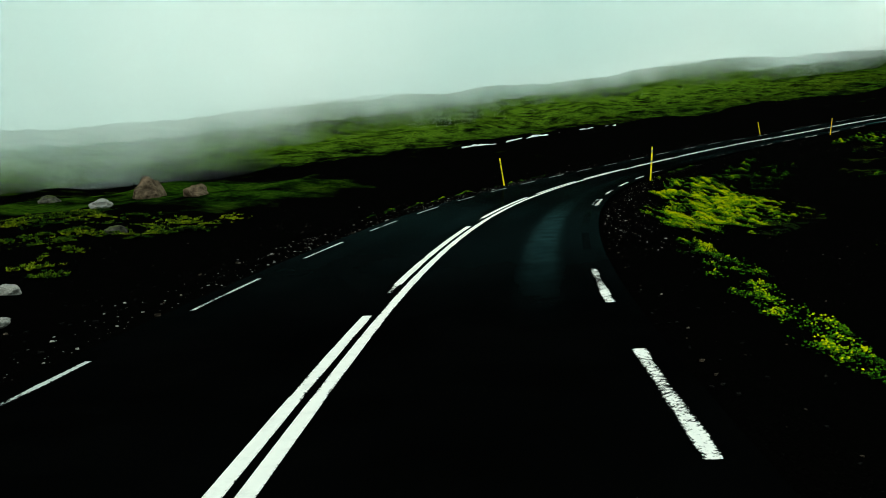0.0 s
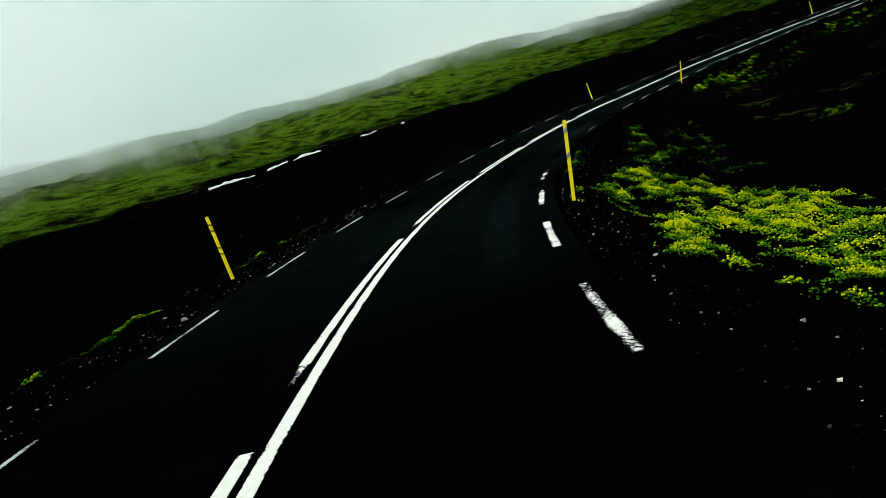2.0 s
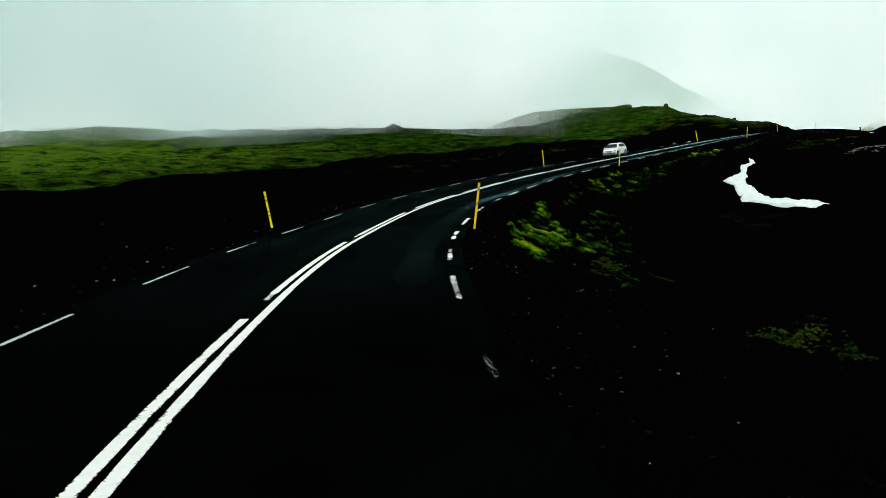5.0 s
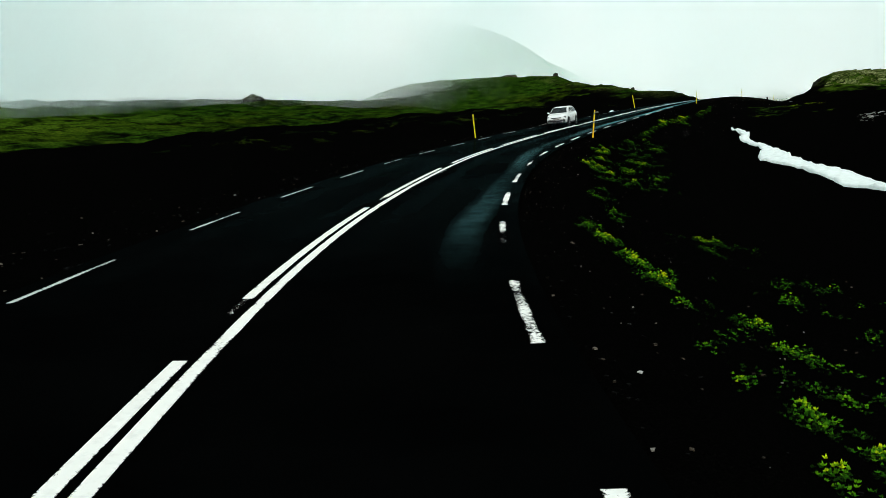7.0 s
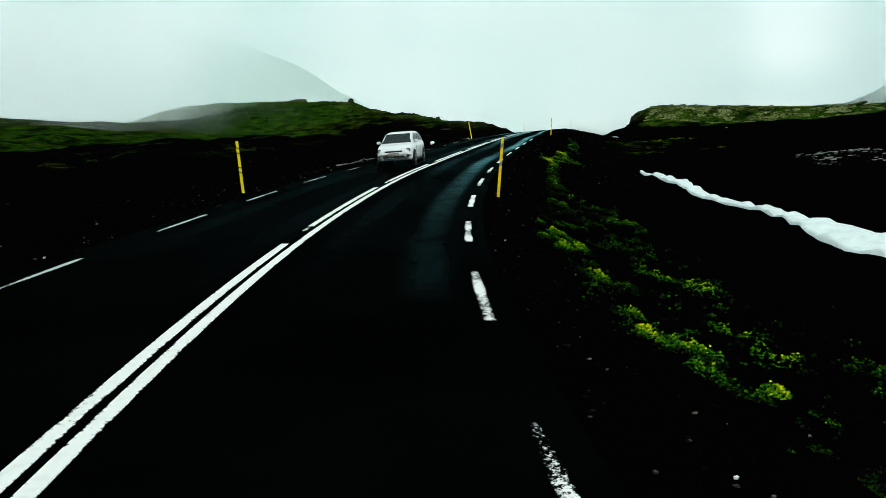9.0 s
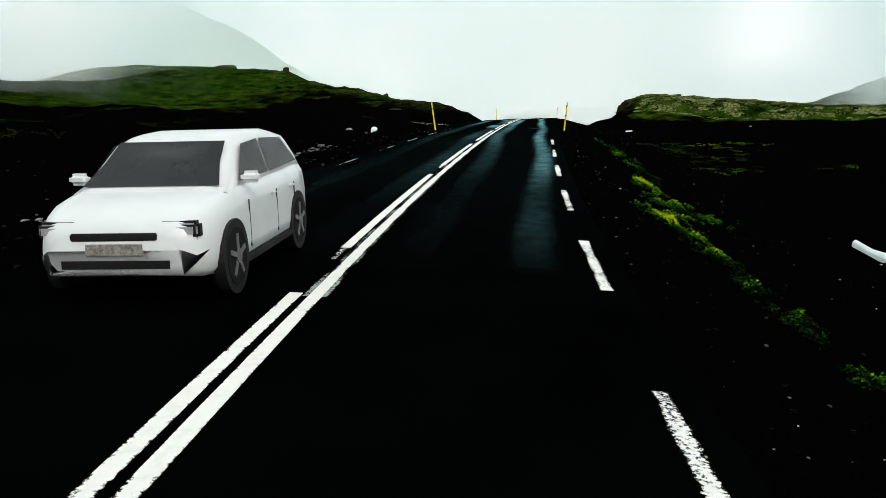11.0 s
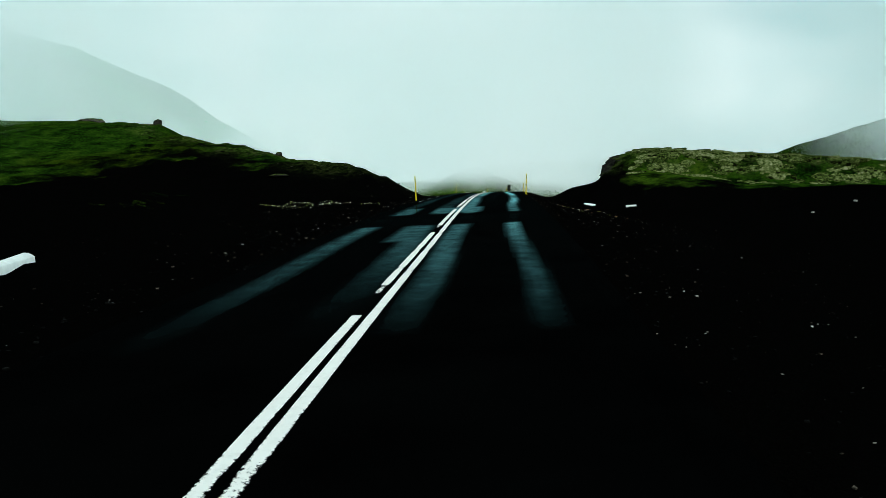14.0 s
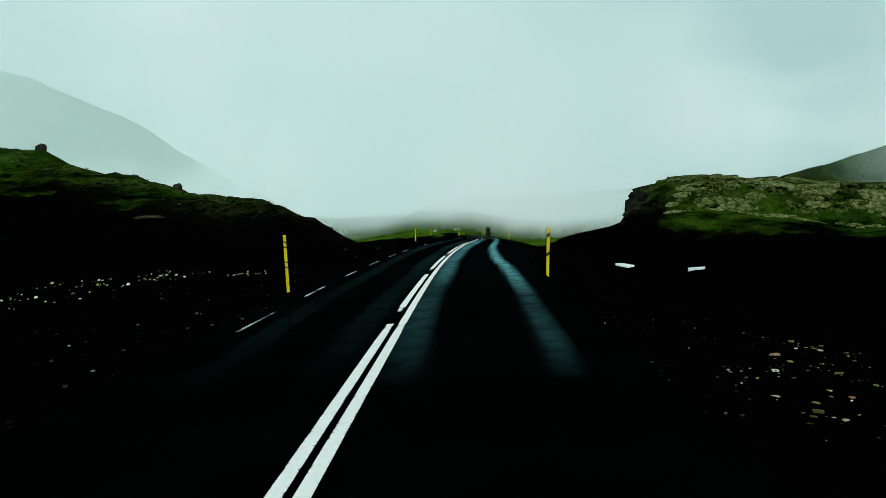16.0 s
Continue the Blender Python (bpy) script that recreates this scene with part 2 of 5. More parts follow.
def slab_material():
    m, t, b, _ = nodes_of("lichened_slab")
    pos = t.nodes.new("ShaderNodeNewGeometry").outputs["Position"]
    own = t.nodes.new("ShaderNodeNewGeometry").outputs["Random Per Island"]
    n = noise_node(t, 2.6, 8, 0.72, pos, 0.8)
    f = math_node(t, "ADD", n, math_node(t, "MULTIPLY", math_node(t, "SUBTRACT", own, 0.5), 0.16))
    col = ramp_node(t, f, [(0.38, (0.003, 0.004, 0.001)), (0.47, (0.035, 0.055, 0.010)), (0.57, (0.12, 0.145, 0.045)), (0.72, (0.32, 0.31, 0.19))])
    t.links.new(col, b.inputs["Base Color"])
    b.inputs["Roughness"].default_value = 0.95
    b.inputs["Specular IOR Level"].default_value = 0.0
    bump_node(t, b, n, 1.0, 0.12)
    return m


ASPHALT = asphalt_material()
LINE = paint_material("white_road_paint", 0.40)
WORN_LINE = [paint_material("worn_white_road_paint", w) for w in (0.52, 0.575, 0.70, 0.80)]
THIN_LINE = [paint_material("thin_worn_road_paint", w, (0.50, 0.54, 0.52)) for w in (0.50, 0.57, 0.72)]
OLD_LINE = paint_material("old_grey_paint", 0.62, (0.36, 0.40, 0.38))
GROUND = ground_material()
SLOPE = plain("green_mountain_slope", (0.012, 0.16, 0.025), 0.95, 0, 0.0, 0.6, 0.012)
ROCK = rock_material("lichen_grey_rock", (0.012, 0.012, 0.010), (0.12, 0.112, 0.09))
DARK_ROCK = rock_material("dark_lava_rock", (0.006, 0.006, 0.005), (0.045, 0.043, 0.034), 0.4)
# cliff face: nearly black base, darker than the other rocks
CLIFF = rock_material("dark_cliff_rock", (0.002, 0.002, 0.002), (0.02, 0.02, 0.016), 0.2)
BROWN_ROCK = rock_material("brown_rock", (0.018, 0.012, 0.008), (0.20, 0.14, 0.095), 0.25)
GRIT = tuft_material("white_grit", [(0.0, (0.05, 0.045, 0.04)), (0.45, (0.25, 0.23, 0.2)), (0.8, (0.62, 0.6, 0.56)), (1.0, (0.85, 0.84, 0.8))], False)
PALE_STONE = plain("pale_stone", (0.27, 0.26, 0.235), 0.85, 0, 0.2, 0.45, 30)
SNOW = plain("old_snow", (0.80, 0.86, 0.84), 0.7, 0, 0.2, 0.08, 3)
ORANGE = plain("orange_yellow_plastic", (0.98, 0.58, 0.005), 0.45, 0, 0.4, 0.12, 14)
YELLOW = plain("yellow_plastic", (0.96, 0.72, 0.008), 0.5, 0, 0.3, 0.12, 14)
BAND = plain("grey_reflector", (0.20, 0.24, 0.27), 0.35, 0.2, 0.5, 0.3, 40)
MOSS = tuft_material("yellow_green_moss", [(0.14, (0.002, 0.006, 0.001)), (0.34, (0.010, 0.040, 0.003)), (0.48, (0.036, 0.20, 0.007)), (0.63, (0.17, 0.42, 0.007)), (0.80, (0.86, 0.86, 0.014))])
OLIVE = tuft_material("olive_moss", [(0.1, (0.002, 0.006, 0.001)), (0.4, (0.016, 0.050, 0.003)), (0.62, (0.08, 0.14, 0.006)), (0.9, (0.26, 0.30, 0.012))])
GRASS = tuft_material("dark_green_grass", [(0.0, (0.001, 0.003, 0.0006)), (0.55, (0.006, 0.018, 0.002)), (1.0, (0.05, 0.075, 0.006))])
SLAB = slab_material()
FLOWERS = tuft_material("white_meadow_flowers", [(0.0, (0.10, 0.14, 0.02)), (0.3, (0.45, 0.5, 0.12)), (0.6, (0.8, 0.8, 0.5)), (1.0, (0.9, 0.9, 0.8))], False)
LITTER = tuft_material("olive_and_rust_litter", [(0.0, (0.004, 0.004, 0.003)), (0.3, (0.10, 0.09, 0.02)), (0.6, (0.26, 0.27, 0.09)), (0.8, (0.3, 0.13, 0.05)), (1.0, (0.6, 0.6, 0.5))], False)
PEBBLE = tuft_material("mixed_gravel", [(0.0, (0.001, 0.001, 0.001)), (0.74, (0.004, 0.004, 0.0036)), (0.89, (0.05, 0.038, 0.028)), (0.98, (0.13, 0.11, 0.09)), (1.0, (0.40, 0.40, 0.38))], False)
CAR_WHITE = plain("white_car_paint", (0.80, 0.82, 0.82), 0.25, 0, 0.5, 0.03, 2)
CAR_GLASS = plain("dark_car_glass", (0.02, 0.03, 0.032), 0.08, 0, 0.5, 0.1, 2)
CAR_TRIM = plain("black_car_trim", (0.012, 0.012, 0.012), 0.6, 0, 0.2, 0.2, 20)
CAR_LAMP = plain("clear_headlamp", (0.55, 0.58, 0.58), 0.12, 0.3, 0.5, 0.1, 20)
TYRE = plain("tyre_rubber", (0.012, 0.012, 0.012), 0.9, 0, 0.1, 0.2, 30)
ALLOY = plain("grey_alloy", (0.35, 0.36, 0.37), 0.35, 0.8, 0.5, 0.1, 20)
SIGN_BLACK = plain("black_painted_steel", (0.010, 0.010, 0.010), 0.6, 0.2, 0.2, 0.2, 20)
BLACK_BAND = plain("dark_band", (0.02, 0.02, 0.016), 0.6, 0, 0.3, 0.3, 40)


# ---------------------------------------------------------------- plan of the road
STEP = 12.0
BEND = [0.955, 0.105, -0.767, -0.799, -0.646, -0.986, -0.858, -0.852, -0.526, -0.752, -0.907, -0.829, -0.561, -0.774, -0.542, -0.345, -0.225, -0.075, -0.017, -0.135, 0.111, -0.050, 0.043, -0.115, -0.154, -0.120, 0.050, 0.100, 0.100, 0.100, 0.100, 0.100, 0.100, 0.050, 0.000, 0.000, 0.000]
RISE = [-0.0367, -0.0278, -0.0186, -0.0199, -0.0292, -0.0204, -0.0158, -0.0016, 0.0002, -0.0061, 0.0193, 0.0145, 0.0247, 0.0212, 0.0297, 0.0268, 0.0333, 0.0346, 0.0271, 0.0256, 0.0194, 0.0108, 0.0017, -0.0060, -0.0107, -0.0150, -0.0260, -0.0310, -0.0320, -0.0300, -0.0280, -0.0270, -0.0260, -0.0260, -0.0265, -0.0282, -0.0300]
TILT = [0.067, 0.052, 0.057, 0.079, 0.091, 0.083, 0.041, -0.003, -0.015, 0.009, 0.044, 0.079, 0.113]
S_MIN, S_MAX = -10.0, 422.0
S = np.arange(S_MIN, S_MAX + 0.5, 1.0)
_turn = np.interp(S, S_MIN + STEP * np.arange(len(BEND)), BEND) * 0.01
_rise = np.interp(S, S_MIN + STEP * np.arange(len(RISE)), RISE)
_tilt = np.interp(S, S_MIN + 34.0 * np.arange(len(TILT)), np.minimum(TILT, 0.09))
_head = np.cumsum(_turn)
_head -= np.interp(0, S, _head)
AXIS = np.stack([np.cumsum(-np.sin(_head)), np.cumsum(np.cos(_head)), np.cumsum(_rise)], 1)
AXIS -= [np.interp(0, S, AXIS[:, k]) for k in range(3)]
SIDE = np.stack([np.cos(_head), np.sin(_head), -_tilt], 1)
RIGHT_EDGE, LEFT_EDGE = 2.93, -2.87


def on_road(s, across, up=0.0):
    """The place on the road's surface s metres along and across metres to the right of the solid line."""
    p = [float(np.interp(s, S, AXIS[:, k]) + across * np.interp(s, S, SIDE[:, k])) for k in range(3)]
    return Vector((p[0], p[1], p[2] + up))


def heading(s):
    return float(np.interp(s, S, _head))


def blend(v, xs, ys):
    return np.interp(v, xs, ys)


def smooth(v, a, b):
    u = np.clip((v - a) / (b - a), 0, 1)
    return u * u * (3 - 2 * u)


def waves(x, y, size, seed):
    """Smooth bumps between -1 and 1, of a given size in metres."""
    rng = np.random.RandomState(seed)
    out = np.zeros_like(x)
    for _ in range(7):
        a, ph = rng.uniform(0, 2 * np.pi, 2)
        k = 2 * np.pi / (size * rng.uniform(0.6, 1.7))
        out += np.sin(k * (np.cos(a) * x + np.sin(a) * y) + ph + 1.3 * np.sin(k * 0.6 * (np.sin(a) * x - np.cos(a) * y) + 2 * ph))
    return out / 4.0


CREST = np.array([218.0, 180.0])
CREST_WAY, CREST_OUT = np.array([0.447, 0.894]), np.array([0.894, -0.447])


def road_near(x, y):
    """Along, across and height of the road's nearest point, for arrays."""
    s = np.empty_like(x)
    c = np.empty_like(x)
    z = np.empty_like(x)
    P = AXIS[::2]
    for k in range(0, len(x), 20000):
        q = slice(k, k + 20000)
        d = (x[q, None] - P[None, :, 0]) ** 2 + (y[q, None] - P[None, :, 1]) ** 2
        j = d.argmin(1) * 2
        dx, dy = x[q] - AXIS[j, 0], y[q] - AXIS[j, 1]
        along = -np.sin(_head[j]) * dx + np.cos(_head[j]) * dy
        s[q] = S[j] + np.clip(along, -1, 1)
        c[q] = SIDE[j, 0] * dx + SIDE[j, 1] * dy
        far = np.hypot(dx, dy)
        c[q] = np.where(np.abs(along) > 2, np.sign(c[q]) * far, c[q])
        z[q] = np.interp(s[q], S, AXIS[:, 2])
    return s, c, z


def land(x, y):
    """Height of the ground, and how grassy it is, for arrays."""
    s, c, z = road_near(x, y)
    a = np.abs(c)
    bank = np.interp(s, S, _tilt)
    right = blend(a, [0, 3.25, 4.0, 5.0, 8, 10.4, 20, 45, 90, 200, 600, 3000], [-.07, -.07, -.16, -.55, -1.4, -1.95, -2.05, -1.4, 0.5, 4, 16, 30])
    left = blend(a, [0, 3.25, 4.2, 5.2, 8, 11, 20, 60, 90, 130, 180, 260, 420, 3000], [-.07, -.07, -.1, -.3, -.75, -.6, 0.9, 2.1, 6.5, 12.5, 18, 23, 27, 40])
    past = smooth(s, 325, 400)
    left = left * (1 - past) - 1.5 * past * smooth(a, 4, 30)
    over = smooth((x - CREST[0]) * CREST_OUT[0] + (y - CREST[1]) * CREST_OUT[1], -20, 45)
    left = left * (1 - over) - 1.2 * over * smooth(a, 4, 30)
    h = z + np.where(c > 0, right, left) - bank * np.clip(c, -6, 6)
    near = smooth(a, 3.4, 6.0)
    rough = smooth(a, 5.0, 30.0)
    h += near * (0.10 * waves(x, y, 2.2, 3) + 0.07 * waves(x, y, 1.1, 4)) + rough * (0.35 * waves(x, y, 9, 5) + 0.5 * waves(x, y, 27, 6))
    h += smooth(a, 90, 300) * 4.0 * waves(x, y, 110, 7)
    # hill beside the cutting
    dx, dy = x - CREST[0], y - CREST[1]
    al, out = dx * CREST_WAY[0] + dy * CREST_WAY[1], dx * CREST_OUT[0] + dy * CREST_OUT[1]
    top = blend(al, [-7, 0, 5, 8, 10.5, 14, 20, 27, 36, 46, 57, 68, 78, 110, 162, 300, 500], [0.3, 0.5, 1.2, 2.7, 3.8, 4.8, 5.5, 6.1, 7.4, 9.2, 10.4, 12.0, 14.8, 17.4, 21.7, 29, 33])
    wide = np.where(out < 0, 9 + 0.55 * np.clip(al, 0, 90), 2.6 + 0.09 * np.clip(al, 0, 140))
    lift = np.exp(-((out / wide) ** 2)) * smooth(al, 0.5, 5.5)
    h = np.where(c < 0, h + np.maximum(top - h, 0) * lift * smooth(a, 4.5, 9), h)
    h += lift * (0.35 * waves(x, y, 5, 8) + 0.2 * waves(x, y, 2.3, 9)) * smooth(al, 2, 12)
    # low rock shelf on the other side, with a small cliff at its end
    ex = (0.3 * smooth(x, 203, 226) + 0.7 * smooth(x, 224.5, 229.5)) * (1 - smooth(x, 262, 300))
    ey = smooth(-y, -163.2, -162.2) * (1 - smooth(-y, -100, -60))
    shelf = ex * ey
    level = blend(-y, [-163, -162.2, -161.0, -159, -156, -152, -147, -143, -139, -132, -120], [3.9, 4.5, 5.05, 5.4, 5.6, 5.15, 4.7, 4.3, 3.9, 3.1, 2.5]) + 0.16 * waves(x, y, 9, 10) + 0.16 * waves(x, y, 3.6, 12) - 0.02 * np.abs(x - 236)
    apron = blend(y, [150, 162.6, 165.2, 168.5, 171, 176], [2.2, 2.1, 1.6, 1.0, 0.5, -1.0])
    h = np.where(c > 0, h + np.maximum(apron - h, 0) * smooth(x, 212, 228) * (1 - smooth(x, 240, 262)) * smooth(y, 140, 158) * smooth(a, 4.5, 9), h)
    h = np.where(c > 0, h + np.maximum(level - h, 0) * shelf, h)
    ledge = shelf * smooth(h - 0.5 * waves(x, y, 13, 15), 1.8, 3.2)
    # rise under the snow remnants, and a dark hill far beyond the crest
    h += 1.3 * np.exp(-(((x - 19) / 11) ** 2 + ((y - 117) / 13) ** 2))
    h += 8.5 * np.exp(-((((x - 382) * 0.94 + (y - 234) * 0.345) / 26) ** 2 + (((x - 382) * -0.345 + (y - 234) * 0.94) / 14) ** 2))
    # higher hill farther round
    h += 52 * np.exp(-(((x - 560) / 150) ** 2 + ((y + 70) / 165) ** 2)) * smooth(-y, -165, -112)
    grass = np.where(c < 0, 1.0 * smooth(a, 41.0, 70.0) + 0.34 * smooth(a, 9, 16) * (1 - smooth(a, 46, 66)) * smooth(s, 40, 56) * (1 - smooth(s, 105, 150)) + 0.78 * smooth(a, 12, 18) * (1 - smooth(a, 34, 50)) * smooth(s, 30, 42) * (1 - smooth(s, 50, 58)) + 0.58 * smooth(a, 13, 22) * (1 - smooth(a, 46, 66)) * smooth(s, 222, 245) * (0.75 + 0.35 * waves(x, y, 16, 31)) * (0.45 + 0.55 * np.exp(-(((out + 3) / 9) ** 2))), smooth(a, 24.0, 80.0) * 0.8) * 0.66 + 0.12 * waves(x, y, 14, 11) + 0.20 * lift * smooth(al, 12, 40) + 0.42 * smooth(x, 214, 221) * (1 - smooth(x, 226, 230)) * smooth(-y, -161, -157) + 0.55 * shelf + 0.8 * smooth(x, 245, 275) * smooth(y, 140, 170) + 0.5 * smooth(x, 330, 360) * smooth(y, 190, 210)
    grass = np.where(a < 4.6, -0.3, grass)
    stone = np.clip(ledge * (0.15 + 0.7 * waves(x, y, 5, 13)), 0, 1)
    stone = np.maximum(stone, np.where(c < 0, np.exp(-((out / 5.0) ** 2)) * smooth(al, 3, 20) * np.clip(0.35 + 0.7 * waves(x, y, 11, 14), 0, 1), 0))
    return h, grass, stone


def link_mesh(name, verts, faces, material, attrs=None, smooth_on=True):
    me = bpy.data.meshes.new(name)
    me.from_pydata([tuple(v) for v in verts], [], faces)
    me.materials.append(material)
    for key, values in (attrs or {}).items():
        at = me.attributes.new(key, "FLOAT", "POINT")
        at.data.foreach_set("value", np.asarray(values, np.float32))
    if smooth_on:
        me.polygons.foreach_set("use_smooth", [True] * len(me.polygons))
    me.update()
    return new(name, me)


def grid_faces(n, m):
    i = np.arange(n - 1)[:, None] * m + np.arange(m - 1)[None]
    i = i.ravel()
    return np.stack([i, i + m, i + m + 1, i + 1], 1).tolist()


def spread(lo, hi, step, far, grow=1.13):
    """Even steps between lo and hi, growing ones out to far on both sides."""
    mid = list(np.arange(lo, hi + step / 2, step))
    tail, d, v = [], step, mid[-1]
    while v < hi + far:
        d *= grow
        v += d
        tail.append(v)
    head, d, v = [], step, mid[0]
    while v > lo - far:
        d *= grow
        v -= d
        head.append(v)
    return np.array(head[::-1] + mid + tail)


# ---------------------------------------------------------------- ground
gx, gy = spread(-40, 275, 1.0, 2600), spread(-12, 225, 1.0, 2600)
GX, GY = [v.ravel() for v in np.meshgrid(gx, gy, indexing="ij")]
GZ, GG, GS = land(GX, GY)
# slope mask: far hillsides painted paler as haze would, and grass under the shelf
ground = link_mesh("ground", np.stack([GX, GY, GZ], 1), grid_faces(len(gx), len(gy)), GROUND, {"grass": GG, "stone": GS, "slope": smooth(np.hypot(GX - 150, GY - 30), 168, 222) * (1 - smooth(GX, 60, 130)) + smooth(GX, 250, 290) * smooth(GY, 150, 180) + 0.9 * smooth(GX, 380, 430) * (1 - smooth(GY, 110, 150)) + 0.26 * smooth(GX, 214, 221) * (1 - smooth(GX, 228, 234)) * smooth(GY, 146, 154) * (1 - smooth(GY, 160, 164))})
# faces look up
ground.data.flip_normals()
tagged(ground, "black gravel verges, moss and green grass hillsides", "ground", kind="structure")


def height_at(x, y):
    h, _, _ = land(np.array([float(x)]), np.array([float(y)]))
    return float(h[0])


# ---------------------------------------------------------------- road
def ribbon(name, s0, s1, a0, a1, up, material, thick=0.004, ds=1.0, cols=2, attrs=True):
    """A strip that lies on the road between two distances, with a little thickness."""
    n = max(2, int(round((s1 - s0) / ds)) + 1)
    verts, edge = [], []
    for i in range(n):
        s = s0 + (s1 - s0) * i / (n - 1)
        for j in range(cols):
            verts.append(on_road(s, a0 + (a1 - a0) * j / (cols - 1), up))
            edge.append(abs(2 * j / (cols - 1) - 1))
    faces = [tuple(f) for f in grid_faces(n, cols)]
    top = len(verts)
    rim = [i * cols for i in range(n)] + [(n - 1) * cols + j for j in range(1, cols)] + [i * cols + cols - 1 for i in range(n - 2, -1, -1)] + list(range(cols - 2, 0, -1))
    for r in rim:
        verts.append(Vector(verts[r]) - Vector((0, 0, thick)))
        edge.append(1.0)
    for k in range(len(rim)):
        q = (k + 1) % len(rim)
        faces.append((rim[k], rim[q], top + q, top + k))
    return link_mesh(name, verts, faces, material, {"edge": edge} if attrs else None, False)


ROAD_L, ROAD_R = -3.2, 3.25
cols = np.concatenate([[ROAD_L], np.arange(-3.0, 3.05, 0.125), [ROAD_R]])
rs = np.arange(-8, 400.5, 0.5)
rv, rt = [], []
for s in rs:
    for c in cols:
        rv.append(on_road(s, c, 0.0))
RC, RS = np.tile(cols, len(rs)), np.repeat(rs, len(cols))


def between(v, a, c, soft=0.3):
    return smooth(v, a, a + soft) * (1 - smooth(v, c - soft, c))


def along(stations, values):
    return np.interp(RS, stations, values)


# four wheel tracks, polished and wet, stronger towards the crest
wander = 0.10 * waves(RS, RS * 0.0, 17, 22)
track = np.zeros_like(RC)
for centre, width, power in (
        (along([0, 100, 190, 197, 205, 235, 256, 270, 300], [0.85, 0.8, 0.75, 0.7, 0.5, 0.48, 0.25, 0.25, 0.5]), along([0, 200, 225, 300], [0.25, 0.25, 0.22, 0.26]), along([0, 100, 150, 192, 206, 220, 300], [0.03, 0.03, 0.05, 0.2, 0.45, 0.7, 0.6])),
        (along([0, 40, 105, 119, 124, 135, 148, 170, 192, 212, 230, 236, 256, 262, 282, 300], [1.95, 2.1, 2.15, 2.37, 2.5, 2.72, 2.25, 2.15, 2.5, 2.45, 2.1, 1.98, 2.3, 2.36, 1.95, 1.9]), along([0, 100, 120, 165, 185, 225, 300], [0.3, 0.32, 0.27, 0.28, 0.22, 0.17, 0.17]), along([0, 12, 24, 40, 60, 105, 118, 160, 180, 195, 300], [0.1, 0.34, 0.3, 0.12, 0.05, 0.08, 0.3, 0.4, 0.6, 0.95, 0.95])),
        (along([0, 225, 231, 236, 300], [-0.8, -0.5, -0.45, -0.7, -0.7]), 0.27, along([0, 170, 190, 212, 216, 222, 228, 236, 250, 300], [0.03, 0.06, 0.2, 0.2, 0.1, 0.16, 0.5, 0.6, 0.12, 0.12])),
        (-2.26, 0.24, along([0, 190, 205, 218, 224, 236, 250, 300], [0.02, 0.06, 0.14, 0.2, 0.5, 0.65, 0.1, 0.1]))):
    track = np.maximum(track, power * np.exp(-(((RC - centre - wander) / (1.15 * width)) ** 4)))
track *= 0.62 + 0.38 * waves(RC * 3, RS, 16, 21)
# repaired places that shine, with straight edges
for s0, s1, c0, c1, power in ((214.5, 219.0, -1.05, -0.1, 0.62), (231.0, 236.3, -1.35, -0.25, 0.36), (242.5, 247.2, -1.15, 1.0, 0.36), (241.8, 247.4, -2.5, -1.6, 0.3), (212.6, 213.3, 1.6, 2.9, 0.4)):
    track = np.maximum(track, power * between(RS, s0, s1, 0.5) * between(RC, c0, c1, 0.25))
# newer, dull surface right across the road
track *= 1 - 0.97 * between(RS, 236.0, 242.4, 0.5)
track = np.clip(track, 0, 1)
wet = along([0, 12, 20, 44, 58, 100, 150, 185, 215, 400], [0.005, 0.015, 0.07, 0.06, 0.02, 0.025, 0.02, 0.015, 0.004, 0.004]) * (0.75 + 0.25 * waves(RC * 2, RS, 9, 23))
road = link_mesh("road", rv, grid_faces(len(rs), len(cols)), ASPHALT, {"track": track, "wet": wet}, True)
road.data.flip_normals()
tagged(road, "wet black asphalt road curving uphill with worn wheel tracks", "road", kind="structure")

solid = ribbon("solid_line", -6, 330, -0.06, 0.072, 0.008, LINE, ds=1.0, cols=3)
tagged(solid, "continuous white painted line along the middle", "road marking", kind="structure")
for s0, s1 in ((172, 204),):
    for c in (0.06, -0.121):
        old = ribbon("old_line", s0, s1, c - 0.01, c + 0.07, 0.005, OLD_LINE, ds=1.0, cols=3)
        tagged(old, "worn grey older paint beside the white line", "road marking", "old paint", "structure")
old = ribbon("old_line", 132.0, 134.0, 0.085, 0.22, 0.005, OLD_LINE, ds=0.5, cols=3)
tagged(old, "worn grey older paint beside the white line", "road marking", "old paint", "structure")
for s0, s1 in ((31.0, 33.9),):
    old = ribbon("old_dash", s0, s1, RIGHT_EDGE - 0.12, RIGHT_EDGE + 0.0, 0.006, OLD_LINE, ds=0.7, cols=3)
    tagged(old, "worn grey older dash beside the edge dash", "road marking", "old paint", "structure")
GAP_END = [15.1, 27.1, 39.0, 51.0, 63.1, 74.8, 87.1, 100.0, 112.9, 125.1, 137.5, 150.1, 162.1, 174.6, 187.1, 199.3, 211.9, 224.1, 236.0, 247.8, 259.9, 271.2, 282.7, 294.7, 306.7]
start = -6.0
